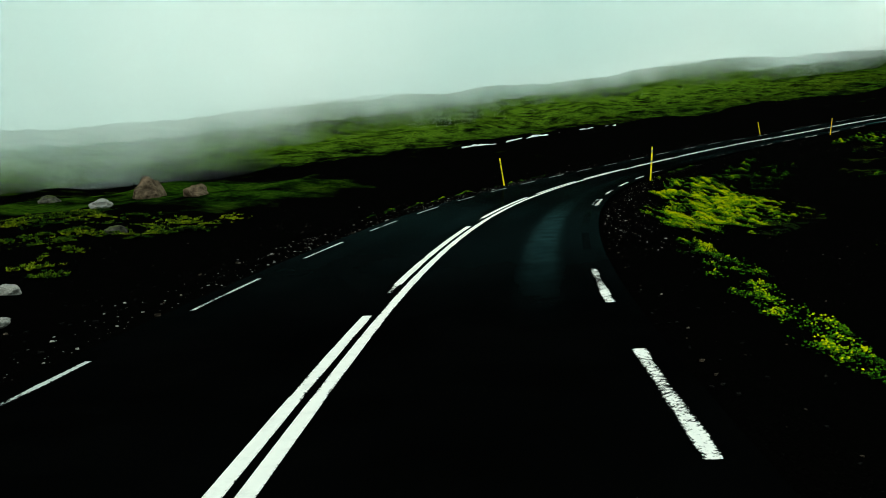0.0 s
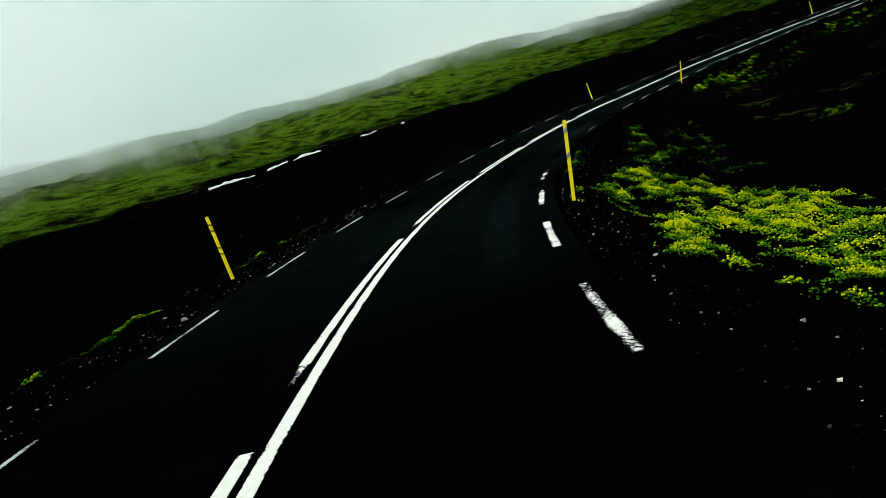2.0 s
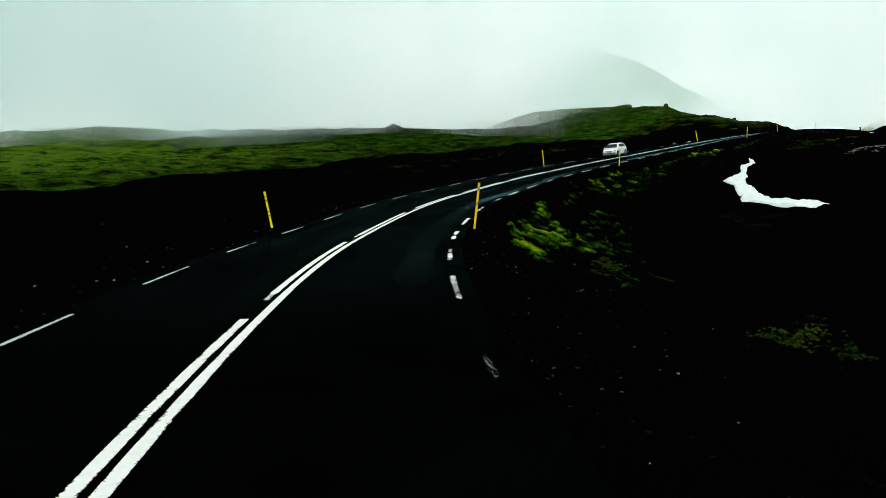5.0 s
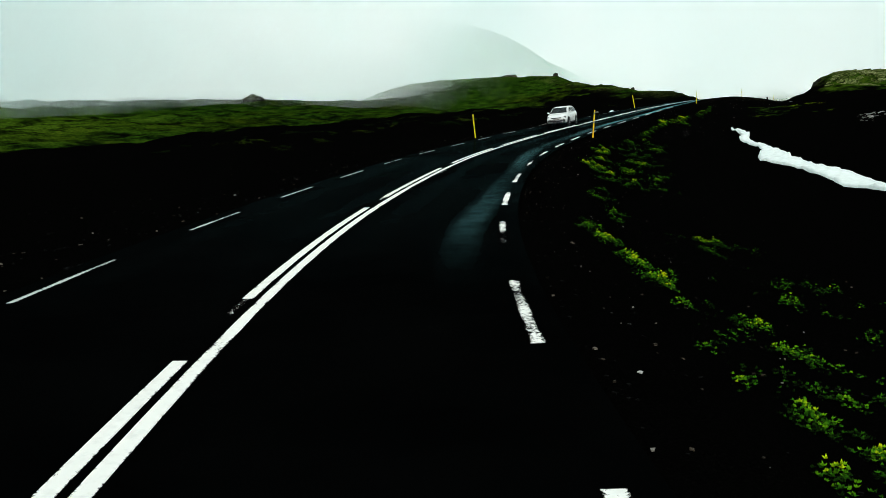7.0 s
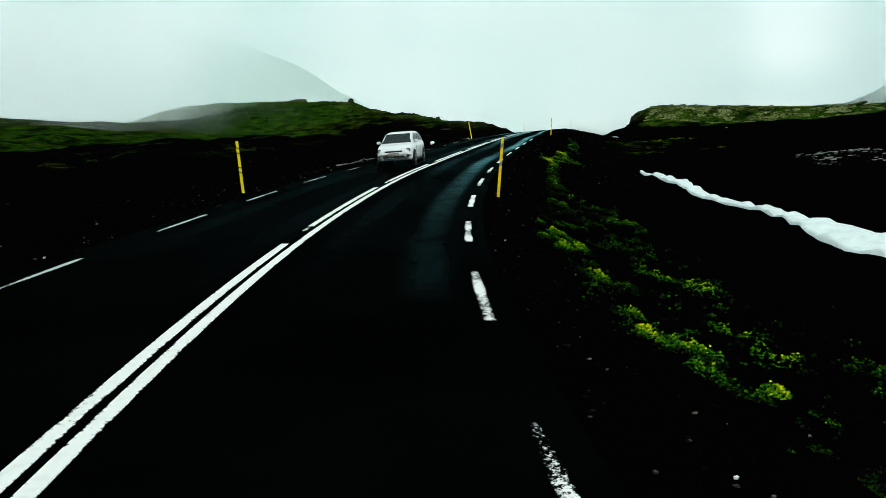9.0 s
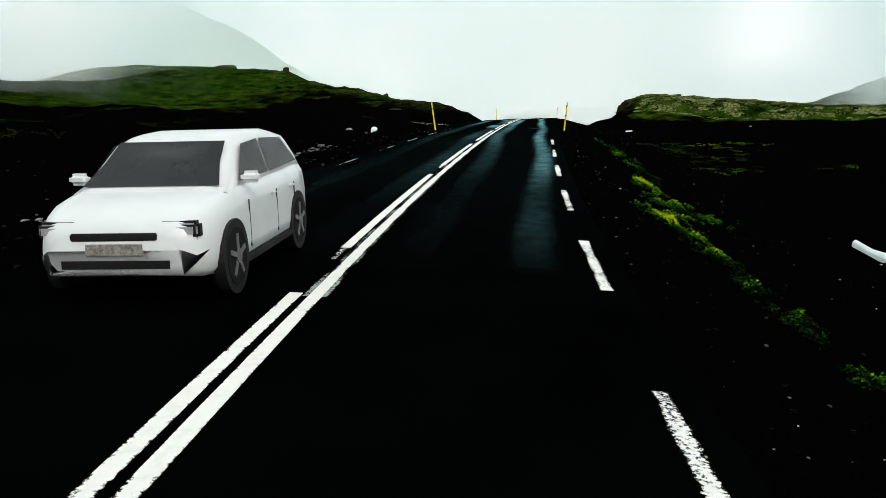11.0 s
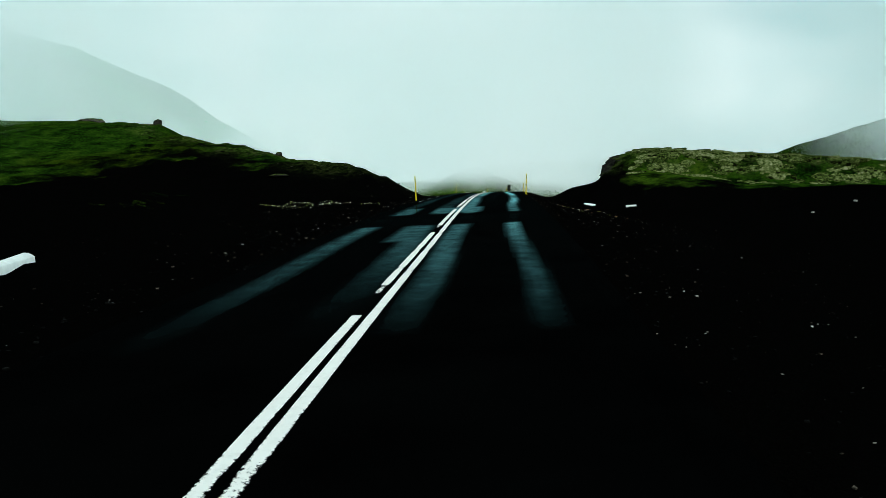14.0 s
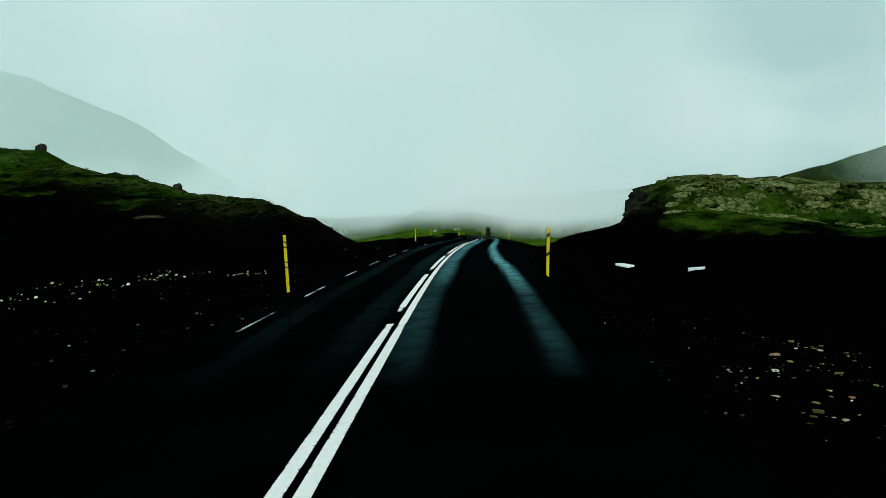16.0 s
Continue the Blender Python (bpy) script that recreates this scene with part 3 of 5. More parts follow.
for stop in GAP_END:
    d = ribbon("centre_dash", start, stop - 2.5, -0.268, -0.138, 0.008, LINE, ds=1.0, cols=3)
    tagged(d, "long white painted dash beside the solid line", "road marking", "centre dashes", "structure")
    worn = ribbon("worn_dash_end", start - 0.75, start - 0.01, -0.262, -0.15, 0.007, WORN_LINE[1], ds=0.25, cols=3)
    tagged(worn, "chipped grey paint at the dash's end", "road marking", "old paint", "structure")
    start = stop
k_r = np.interp(np.arange(-6, 46), [-6, -5, -2, 0, 10, 17, 22, 27, 45], [7.4, 13.1, 30.7, 43.1, 104.7, 148.3, 179.3, 209.6, 318.0])
for s in k_r:
    if s > 228:
        continue
    shift = 0.09 if 29 < s < 35 else -0.08 if 54 < s < 60 else 0.0
    d = ribbon("edge_dash", s - 0.08, s + 3.0, RIGHT_EDGE + shift - 0.08, RIGHT_EDGE + shift + 0.08, 0.008, WORN_LINE[int(np.interp(s, [0, 10, 11, 16, 17, 28, 29, 40, 41, 52, 53, 58, 59, 82, 83, 98, 99, 108, 109, 118, 119, 126, 127, 133, 134, 144, 145, 147, 148, 200, 201, 206, 207, 400], [0, 0, 1, 1, 3, 3, 1, 1, 0, 0, 1, 1, 2, 2, 1, 1, 0, 0, 1, 1, 0, 0, 0, 0, 1, 1, 0, 0, 0, 0, 2, 2, 3, 3]))], ds=0.7, cols=3)
    tagged(d, "short worn white dash at the road's edge", "road marking", "edge dashes", "structure")
k_l = np.interp(np.arange(-4, 48), [-4, -3, -2, 0, 8, 13, 21, 25, 30, 39, 47], [7.7, 13.4, 18.9, 29.7, 76.4, 106.7, 155, 179.6, 210, 263.3, 311])
for s in k_l:
    if 212 < s < 253:
        continue
    d = ribbon("edge_dash", s, s + 2.85, LEFT_EDGE - 0.045, LEFT_EDGE + 0.045, 0.008, THIN_LINE[int(np.interp(s, [0, 165, 166, 215, 216, 256, 257, 400], [0, 0, 1, 1, 1, 1, 1, 1]))], ds=0.7, cols=3)
    tagged(d, "short thin white dash at the road's edge", "road marking", "edge dashes", "structure")


# ---------------------------------------------------------------- helpers for things
def part(name, bm, material, parent=None, label="", soft=False):
    me = bpy.data.meshes.new(name)
    bm.to_mesh(me)
    bm.free()
    me.materials.append(material)
    if soft:
        me.polygons.foreach_set("use_smooth", [True] * len(me.polygons))
    ob = new(name, me)
    ob.parent = parent
    if label:
        ob["label"] = label
    return ob


def box_bm(x0, y0, z0, x1, y1, z1, bevel=0.0, seg=2):
    bm = bmesh.new()
    bmesh.ops.create_cube(bm, size=1, matrix=Matrix.Translation(((x0 + x1) / 2, (y0 + y1) / 2, (z0 + z1) / 2)) @ Matrix.Diagonal((x1 - x0, y1 - y0, z1 - z0, 1)))
    if bevel:
        bmesh.ops.bevel(bm, geom=bm.edges[:], offset=bevel, segments=seg, affect="EDGES")
    return bm


def empty(name, m):
    ob = new(name)
    ob.empty_display_size = 0.2
    ob.matrix_world = m
    return ob


# ---------------------------------------------------------------- snow poles
def snow_pole(colour, band, cuffs):
    """A slim flat pole with a bevelled top and slanting bands; cuffs are their (foot, height)."""
    root = empty("snow_pole", Matrix())
    part("pole", box_bm(-0.04, -0.02, -0.35, 0.04, 0.02, 1.5, 0.008, 2), colour, root)
    for z, tall in cuffs:
        bm = box_bm(-0.0425, -0.0225, z, 0.0425, 0.0225, z + tall, 0.004, 1)
        for v in bm.verts:
            v.co.z += v.co.x * (0.8 if tall > 0.06 else -0.35)
        part("band", bm, band, root, "dark band" if band == BLACK_BAND else "grey reflective band")
    return root


WIDE, PAIRS = ((1.24, 0.10), (0.72, 0.10)), ((1.28, 0.035), (1.13, 0.035), (0.70, 0.035), (0.55, 0.035))
KINDS = {"orange": (snow_pole(ORANGE, BAND, WIDE), "leaning orange snow pole with grey bands on the verge"),
         "yellow": (snow_pole(YELLOW, BAND, WIDE), "bright yellow snow pole with two grey bands on the verge"),
         "dark": (snow_pole(YELLOW, BLACK_BAND, WIDE), "yellow snow pole with two dark bands on the verge"),
         "ringed": (snow_pole(YELLOW, BLACK_BAND, PAIRS), "yellow snow pole with paired thin dark rings on the bank")}
# along, across, height of the foot over the road, lean to the right, size, kind
POLES = [(49.3, -4.5, 0.18, -0.055, 0.99, "ringed"), (49.6, 3.665, -0.11, 0.137, 1.07, "yellow"), (104.0, -4.2, 0.2, -0.09, 0.97, "ringed"), (103.9, 3.43, -0.25, 0.19, 1.05, "orange"),
         (158.2, -4.0, 0.28, -0.01, 1.0, "ringed"), (158.4, 3.62, -0.25, 0.14, 1.04, "orange"), (212.7, -3.75, 0.05, -0.11, 1.03, "ringed"), (212.8, 3.65, -0.15, 0.11, 1.04, "dark"),
         (266.0, -3.9, 0.0, -0.01, 0.96, "ringed"), (266.5, 3.3, -0.17, 0.05, 1.01, "dark")]
# beyond the crest the road is out of sight and only the poles show
FAR_POLES = [(235, 184), (307, 210), (290, 198.5), (270, 188), (235, 174.5)]
used = set()
for s, c, up, lean, size, kind in POLES + [(x, y, None, 0.03, 1.0, "dark") for x, y in FAR_POLES]:
    if up is None:
        p, turn = Vector((s, c, height_at(s, c))), radians(-68)
    else:
        p, turn = on_road(s, c), heading(s)
        p.z = float(np.interp(s, S, AXIS[:, 2])) + up
    m = Matrix.Translation(p) @ Matrix.Rotation(turn, 4, "Z") @ Matrix.Rotation(lean, 4, "Y") @ Matrix.Rotation(0.05, 4, "X") @ Matrix.Diagonal((1, 1, size, 1))
    first, label = KINDS[kind]
    if kind in used:
        pole = copy_thing(first, m)
        pole.matrix_basis = m
    else:
        pole = first
        pole.matrix_basis = m
        used.add(kind)
    tagged(pole, label, "snow pole", "snow poles along the road")

# ---------------------------------------------------------------- far mountain
def mountain(name, eye, ridge, far, base, depth, material, seed):
    """A ridge whose skyline follows bearings and elevations seen from eye, far away."""
    n, m = 90, 26
    bear = np.linspace(ridge[0][0], ridge[-1][0], n)
    el = np.interp(-bear, [-r[0] for r in ridge], [r[1] for r in ridge])
    verts = []
    for i in range(n):
        b = radians(-bear[i])
        for j in range(m):
            u = j / (m - 1)
            d = far - depth + depth * 2 * u
            prof = 1 - abs(2 * u - 1) ** 1.15
            d2 = d
            x, y = eye[0] + d2 * math.sin(b), eye[1] + d2 * math.cos(b)
            hh = far * math.tan(radians(el[i])) * prof
            nz = noise.fractal(Vector((x, y, seed)) * 0.008, 1.0, 2.1, 5)
            verts.append((x, y, eye[2] + base + (hh - base) * 1.0 + nz * 14 * (0.25 + prof * 0.4) - (1 - prof) * 10))
    ob = link_mesh(name, verts, grid_faces(n, m), material)
    return ob


far_mountain = mountain("mountain", (159, 153, 3.9), [(20, 7.0), (5, 11), (-10, 14), (-25, 13.5), (-36, 11.2), (-40.8, 9.8), (-44.3, 9.2), (-47.1, 7.9), (-50.4, 6.0), (-53.0, 4.0), (-56.5, 2.0), (-60, 0.2), (-64, -1.0)], 1150, -12, 420, SLOPE, 3.0)
tagged(far_mountain, "steep green mountain slope half hidden in low cloud", "mountain", kind="structure")

# ---------------------------------------------------------------- low cloud
def curtain(line, low, span, high, material, fades, rising=True, thin=0.0):
    """A curtain of mist over a line of ground points; level is 0 at its foot and 1 span metres higher."""
    line = np.array(line, float)
    n = len(line)
    foot = land(line[:, 0].copy(), line[:, 1].copy())[0] + low
    foot = np.convolve(np.pad(foot, 4, "edge"), np.ones(9) / 9, "valid")
    rows = np.concatenate([np.linspace(0, 1.6, 9), np.geomspace(1.9, max(3.0, high / span), 9)]) * span
    verts, level, fade = [], [], []
    for i in range(n):
        for r in rows:
            verts.append((line[i, 0], line[i, 1], foot[i] + r))
            level.append(r / span if rising else 1 - r / span)
            fade.append(max(0.002, fades[i]) * float((1 - thin * smooth(np.array(r), 16, 42)) * (1 - 0.995 * smooth(np.array(r), 0.7 * high, high))))
    ob = link_mesh("fog_bank", verts, grid_faces(n, len(rows)), material, {"level": level, "fade": fade})
    tagged(ob, "bank of drifting white fog over the hillside", "fog", "fog banks", "stuff")
    return ob


def arc(centre, radius, b0, b1, n=70):
    return [(centre[0] + radius * math.sin(radians(-d)), centre[1] + radius * math.cos(radians(-d))) for d in np.linspace(b0, b1, n)]


TONE = (0.875, 0.955, 0.935)
# low cloud round the outside of the bend, thicker with every bank
BENDS = (150, 30)
FADES = [([-14, 4, 20, 100, 125], [0, 0.6, 1, 1, 0]), ([-14, 2, 14, 95, 120], [0, 0.75, 1, 1, 0]), ([-24, -14, -6, 6, 95, 120], [0, 0.5, 0.9, 1, 1, 0]), ([-41, -37, -31, -25, 95, 120], [0.0, 0.22, 0.45, 0.9, 1, 0])]
ends = (-15, -15, -25, -42)
for k, (radius, most, base, span, high, thin, patchy) in enumerate(((200, 0.84, 1.5, 14, 70, 0.5, 0.8), (240, 0.60, -3.5, 13, 86, 0.6, 1.1), (288, 0.95, -10.5, 14, 102, 0.5, 1.0), (375, 0.97, -9.0, 18, 220, 0.0, 1.1))):
    way = np.linspace(125, ends[k], 120)
    curtain(arc(BENDS, radius, 125, ends[k], 120), base, span, high, mist_material("mist", most, 0.024 - 0.003 * k, patchy, TONE), np.interp(way, *FADES[k]), True, thin)
# a low drift behind the brown boulders
way = np.linspace(0, 1, 40)
curtain([(-78 + 56 * u, 34 + 60 * u) for u in way], -1.5, 8, 50, mist_material("low_drift", 0.75, 0.03, 1.0, TONE), np.interp(way, [0, 0.15, 0.55, 1], [0, 1, 0.9, 0]), True, 0.6)
# mist over the plain and on the mountain
END = (159, 153)
way = np.linspace(-46, -92, 70)
curtain(arc(END, 200, -46, -92), -0.5, 7, 60, mist_material("plain_mist", 0.92, 0.014, 0.9, TONE), np.interp(way, [-90, -83, -66, -48], [0, 1, 1, 0]))
way = np.linspace(-60, -135, 70)
curtain(arc(END, 330, -60, -135), -6.0, 30, 120, mist_material("far_mist", 0.85, 0.016, 1.2, TONE), np.interp(way, [-133, -116, -98, -92, -86, -80, -72, -62], [0, 1, 0.08, 0.03, 0.05, 0.8, 0.8, 0]))
way = np.linspace(180, -180, 240)
curtain(arc(END, 800, 180, -180, 240), -60.0, 60, 620, mist_material("high_mist", 0.97, 0.008, 1.2, TONE), np.interp(way, [-180, -78, -64, -52, -47, -40, -36, 60, 90, 180], [0.5, 0.5, 0.78, 0.68, 0.70, 0.78, 0.92, 1, 0.5, 0.5]))
way = np.linspace(-91, -132, 40)
curtain(arc(END, 150, -91, -132, 40), 0.0, 12, 60, mist_material("shelf_mist", 0.72, 0.03, 1.0, TONE), np.interp(way, [-131, -122, -106, -101, -97, -94.5], [0, 1, 1, 0.85, 0.28, 0]), True, 0.3)
way = np.linspace(62, -42, 60)
curtain(arc(END, 140, 62, -42, 60), 9.0, 15, 150, mist_material("hill_mist", 0.8, 0.02, 1.0, TONE), np.interp(way, [-42, -41.4, -38.4, 40, 62], [0, 0, 1, 1, 0]), True, 0.0)
way = np.linspace(-30, -72, 70)
curtain(arc(END, 620, -30, -72), 6.0, 56, 75, mist_material("valley_mist", 0.9, 0.014, 1.3, TONE), np.interp(way, [-71, -62, -40, -31], [0, 1, 1, 0]), False)


# ---------------------------------------------------------------- stones
def boulder(name, x, y, sx, sy, sz, material, seed, sink=0.3, turn=0.0, flat=0.0):
    """A weathered stone: a ball broken up by two sizes of noise, its foot in the ground."""
    bm = bmesh.new()
    bmesh.ops.create_icosphere(bm, subdivisions=3, radius=1.0)
    for v in bm.verts:
        d = v.co.normalized()
        k = 1 + 0.34 * noise.noise(d * 1.4 + Vector((seed, 0, 0))) + 0.14 * noise.noise(d * 3.7 + Vector((0, seed, 0))) + 0.05 * noise.noise(d * 9 + Vector((0, 0, seed)))
        c = d * k
        if flat and c.z > flat:
            c.z = flat + (c.z - flat) * 0.25
        v.co = (c.x * sx, c.y * sy, c.z * sz)
    ob = part(name, bm, material)
    ob.matrix_world = Matrix.Translation((x, y, height_at(x, y) + sz * (0.5 - 1.3 * sink))) @ Matrix.Rotation(turn, 4, "Z")
    return ob


for x, y, sx, sy, sz, mat, seed, label in (
        (-19.2, 51.6, 1.0, 0.7, 1.15, BROWN_ROCK, 1.3, "large cracked brown boulder standing in the moss"),
        (-15.4, 49.1, 0.85, 0.7, 0.62, BROWN_ROCK, 2.1, "rounded brown boulder in the moss"),
        (-17.7, 42.1, 0.5, 0.4, 0.26, PALE_STONE, 7.1, "low grey stone in the moss"),
        (-26.0, 52.4, 0.8, 0.6, 0.4, ROCK, 8.8, "low grey stone in the moss"),
        (-12.9, 33.0, 0.45, 0.4, 0.25, ROCK, 9.2, "small grey stone in the moss"),
        (-10.7, 22.0, 0.32, 0.24, 0.2, PALE_STONE, 3.2, "small pale stone on the gravel bank"),
        (-8.2, 17.5, 0.28, 0.17, 0.1, PALE_STONE, 4.4, "small pale stone on the gravel bank"),
        (139.8, 161.4, 0.24, 0.16, 0.1, PALE_STONE, 5.5, "pale broken stone on the black gravel"),
        (139.8, 159.9, 0.2, 0.1, 0.06, PALE_STONE, 5.9, "pale broken stone on the black gravel"),
        (213.5, 198.0, 1.3, 0.8, 0.16, DARK_ROCK, 6.1, "grey boulder on the hill beside the cutting"),
        (255.0, 251.0, 0.85, 0.85, 1.0, DARK_ROCK, 6.7, "dark boulder balanced on the hill's crest"),
        (256.8, 254.6, 2.0, 1.4, 0.55, ROCK, 7.7, "lichened grey outcrop on the hill's crest"),
        (259.4, 259.0, 2.4, 1.5, 0.6, ROCK, 8.1, "lichened grey outcrop on the hill's crest"),
        (262.4, 264.4, 2.2, 1.4, 0.5, ROCK, 8.6, "lichened grey outcrop on the hill's crest"),
        (269.0, 281.0, 2.8, 2.0, 1.1, ROCK, 8.3, "grey outcrop on the hill's crest"),
        (236.0, 212.5, 0.55, 0.45, 0.42, DARK_ROCK, 9.1, "dark boulder on the hill's crest"),
        (240.5, 222.0, 0.45, 0.4, 0.34, DARK_ROCK, 9.6, "dark boulder on the hill's crest"),
        (236.0, 352.0, 7.0, 5.0, 3.2, DARK_ROCK, 10.7, "dark crag on the skyline of the hill"),
        (172.5, 296.0, 3.2, 2.4, 1.6, DARK_ROCK, 11.3, "dark crag on the skyline of the hill"),
        (196.0, 138.0, 0.16, 0.13, 0.1, PALE_STONE, 17.0, "pale stone in the hollow by the road"),
        (190.0, 141.0, 0.14, 0.1, 0.08, PALE_STONE, 17.5, "pale stone in the hollow by the road")):
    tagged(boulder("boulder", x, y, sx, sy, sz, mat, seed, flat=0.45 if "outcrop" in label else 0.0, turn=seed), label, "boulder", "boulders and crags")


def scatter_mesh(name, places, sizes, material, label, kind_of, seed, squash=1.0):
    """Many small stones in one mesh, each a squashed octahedron."""
    rng = np.random.RandomState(seed)
    base = np.array([(x, y, z) for z in (-0.6, 0.6) for x, y in ((-0.75, -0.7), (0.7, -0.75), (0.75, 0.7), (-0.7, 0.75))], float)
    tri = [(3, 2, 1, 0), (4, 5, 6, 7), (0, 1, 5, 4), (1, 2, 6, 5), (2, 3, 7, 6), (3, 0, 4, 7)]
    verts, faces = [], []
    for (x, y, z), r in zip(places, sizes):
        a = rng.uniform(0, np.pi)
        f = base * rng.uniform(0.6, 1.2, (8, 1)) * [1, rng.uniform(0.5, 1), rng.uniform(0.35, 0.7) * squash] * r
        ca, sa = np.cos(a), np.sin(a)
        k = len(verts)
        for p in f:
            verts.append((x + ca * p[0] - sa * p[1], y + sa * p[0] + ca * p[1], z + p[2] + 0.25 * r))
        faces += [tuple(k + i for i in q) for q in tri]
    ob = link_mesh(name, verts, faces, material, None, False)
    tagged(ob, label, kind_of, kind="stuff")
    return ob


def verge_points(n, s0, s1, c0, c1, seed, skew=1.0):
    rng = np.random.RandomState(seed)
    s = rng.uniform(s0, s1, n)
    c = c0 + (c1 - c0) * rng.uniform(0, 1, n) ** skew
    x = np.interp(s, S, AXIS[:, 0]) + c * np.interp(s, S, SIDE[:, 0])
    y = np.interp(s, S, AXIS[:, 1]) + c * np.interp(s, S, SIDE[:, 1])
    z = land(x, y)[0]
    return np.stack([x, y, z], 1), s, c, rng


pts, _, _, rng = verge_points(5200, 0, 290, 3.35, 11, 31, 1.5)
scatter_mesh("gravel", pts, np.minimum(rng.gamma(2.0, 0.010, len(pts)) + 0.006, 0.027), PEBBLE, "loose dark gravel with a few pale stones on the verge", "gravel", 32)
pts, _, _, rng = verge_points(5200, 0, 290, -3.3, -14, 33, 1.4)
scatter_mesh("gravel", pts, np.minimum(rng.gamma(2.0, 0.013, len(pts)) + 0.008, 0.05), PEBBLE, "loose dark gravel with a few pale stones on the bank", "gravel", 34)
pts, _, _, rng = verge_points(800, 6, 62, -3.5, -5.4, 135, 1.6)
scatter_mesh("gravel", pts, rng.gamma(1.4, 0.007, len(pts)) + 0.004, PALE_STONE, "fine pale gravel along the road's shoulder", "gravel", 136)
for n, s0, s1, c0, c1, seed in ((700, 20, 66, 3.4, 6.6, 141), (380, 66, 175, 3.5, 7.0, 142), (420, 176, 222, 3.6, 11.0, 143), (420, 222, 262, 4.2, 13.0, 144), (120, 196, 250, -4.2, -11.0, 145)):
    pts, _, _, rng = verge_points(n, s0, s1, c0, c1, seed, 1.2)
    scatter_mesh("gravel", pts, rng.gamma(1.3, 0.0045, len(pts)) + 0.0045, GRIT, "scattered white grit on the black verge", "gravel", seed + 20)
pts, _, _, rng = verge_points(200, 22, 66, 3.6, 6.4, 137)
scatter_mesh("gravel", pts, rng.gamma(1.2, 0.006, len(pts)) + 0.004, PALE_STONE, "fine pale gravel below the road's edge", "gravel", 138)
pts, at, _, rng = verge_points(900, 178, 208, -0.45, 0.45, 35)
pts[:, :2] += np.interp(at, [178, 184, 190, 200, 210], [-6.4, -6.1, -5.9, -8.4, -8.9])[:, None] * np.stack([np.interp(at, S, SIDE[:, 0]), np.interp(at, S, SIDE[:, 1])], 1)
pts[:, 2] = land(pts[:, 0].copy(), pts[:, 1].copy())[0]
scatter_mesh("gravel", pts, rng.gamma(1.1, 0.026, len(pts)) + 0.008, PALE_STONE, "streak of pale broken stones along the bank", "stones", 36, 0.45)
pts, _, _, rng = verge_points(150, 186, 194, 20.5, 24.5, 151)
scatter_mesh("gravel", pts, rng.gamma(1.4, 0.05, len(pts)) + 0.02, PALE_STONE, "pale broken stones in the dark hollow", "stones", 152, 0.4)
pts, at, off, rng = verge_points(340, 265, 284, -1.0, 1.0, 153)
keep = waves(at, off * 2, 2.6, 154) > 0.05
pts, at = pts[keep], at[keep]
pts[:, :2] += np.interp(at, [265, 269, 275, 279, 282, 284], [-13.4, -13.1, -12.9, -12.4, -10.2, -9.6])[:, None] * np.stack([np.interp(at, S, SIDE[:, 0]), np.interp(at, S, SIDE[:, 1])], 1)
pts[:, 2] = land(pts[:, 0].copy(), pts[:, 1].copy())[0] + 0.05
scatter_mesh("flowers", pts, rng.gamma(2.0, 0.010, len(pts)) + 0.012, FLOWERS, "small white and yellow flowers under the hill", "flowers", 155, 1.4)
pts, at, off, rng = verge_points(420, 251, 263, 4.4, 10.0, 156)
keep = np.abs(off - np.interp(at, [251, 254, 256, 262], [4.6, 5.3, 6.6, 9.4])) < 0.95
scatter_mesh("gravel", pts[keep], rng.gamma(1.5, 0.014, keep.sum()) + 0.006, LITTER, "olive and rusty flakes of stone on the black verge", "gravel", 157, 0.5)
rng = np.random.RandomState(37)
al, ou = rng.uniform(3, 95, 260), rng.normal(0, 3.2, 260)
px, py = CREST[0] + al * CREST_WAY[0] + ou * CREST_OUT[0], CREST[1] + al * CREST_WAY[1] + ou * CREST_OUT[1]
scatter_mesh("stones", np.stack([px, py, land(px, py)[0]], 1), np.minimum(rng.gamma(2.0, 0.05, 260) + 0.04, 0.22), DARK_ROCK, "dark broken stones along the hill's crest", "stones", 38, 0.7)


def rock_face(x0, x1, seed):
    """The steep broken end of the shelf: stacked blocks with a rounded lip that runs back into the slope."""
    xs = np.arange(x0, x1, 0.28)
    lip, foot = land(xs, np.full_like(xs, 161.0))[0], land(xs, np.full_like(xs, 163.8))[0]
    back = land(xs, np.full_like(xs, 160.3))[0]
    verts, rows = [], 17
    for i, x in enumerate(xs):
        top, low = max(lip[i] - 0.35, foot[i] + 0.2), foot[i] - 0.5
        for j in range(rows - 2):
            z = low + (top - low) * j / (rows - 3)
            y = 162.45 + 0.34 * noise.cell(Vector((x * 0.75 + 7, z * 1.5, seed))) + 0.2 * noise.cell(Vector((x * 1.7, z * 2.9, seed + 5))) - 0.28 * (j / (rows - 3)) ** 3
            verts.append((x + 0.1 * noise.noise(Vector((x, z, seed))), y, z))
        verts.append((x, 161.6, top + 0.22))
        verts.append((x, 160.3, back[i] - 0.06))
    ob = link_mesh("rock_cliff", verts, grid_faces(len(xs), rows), CLIFF, None, False)
    tagged(ob, "dark broken cliff at the end of the rock shelf", "cliff", "boulders and crags")


rock_face(223.5, 244.0, 4.0)


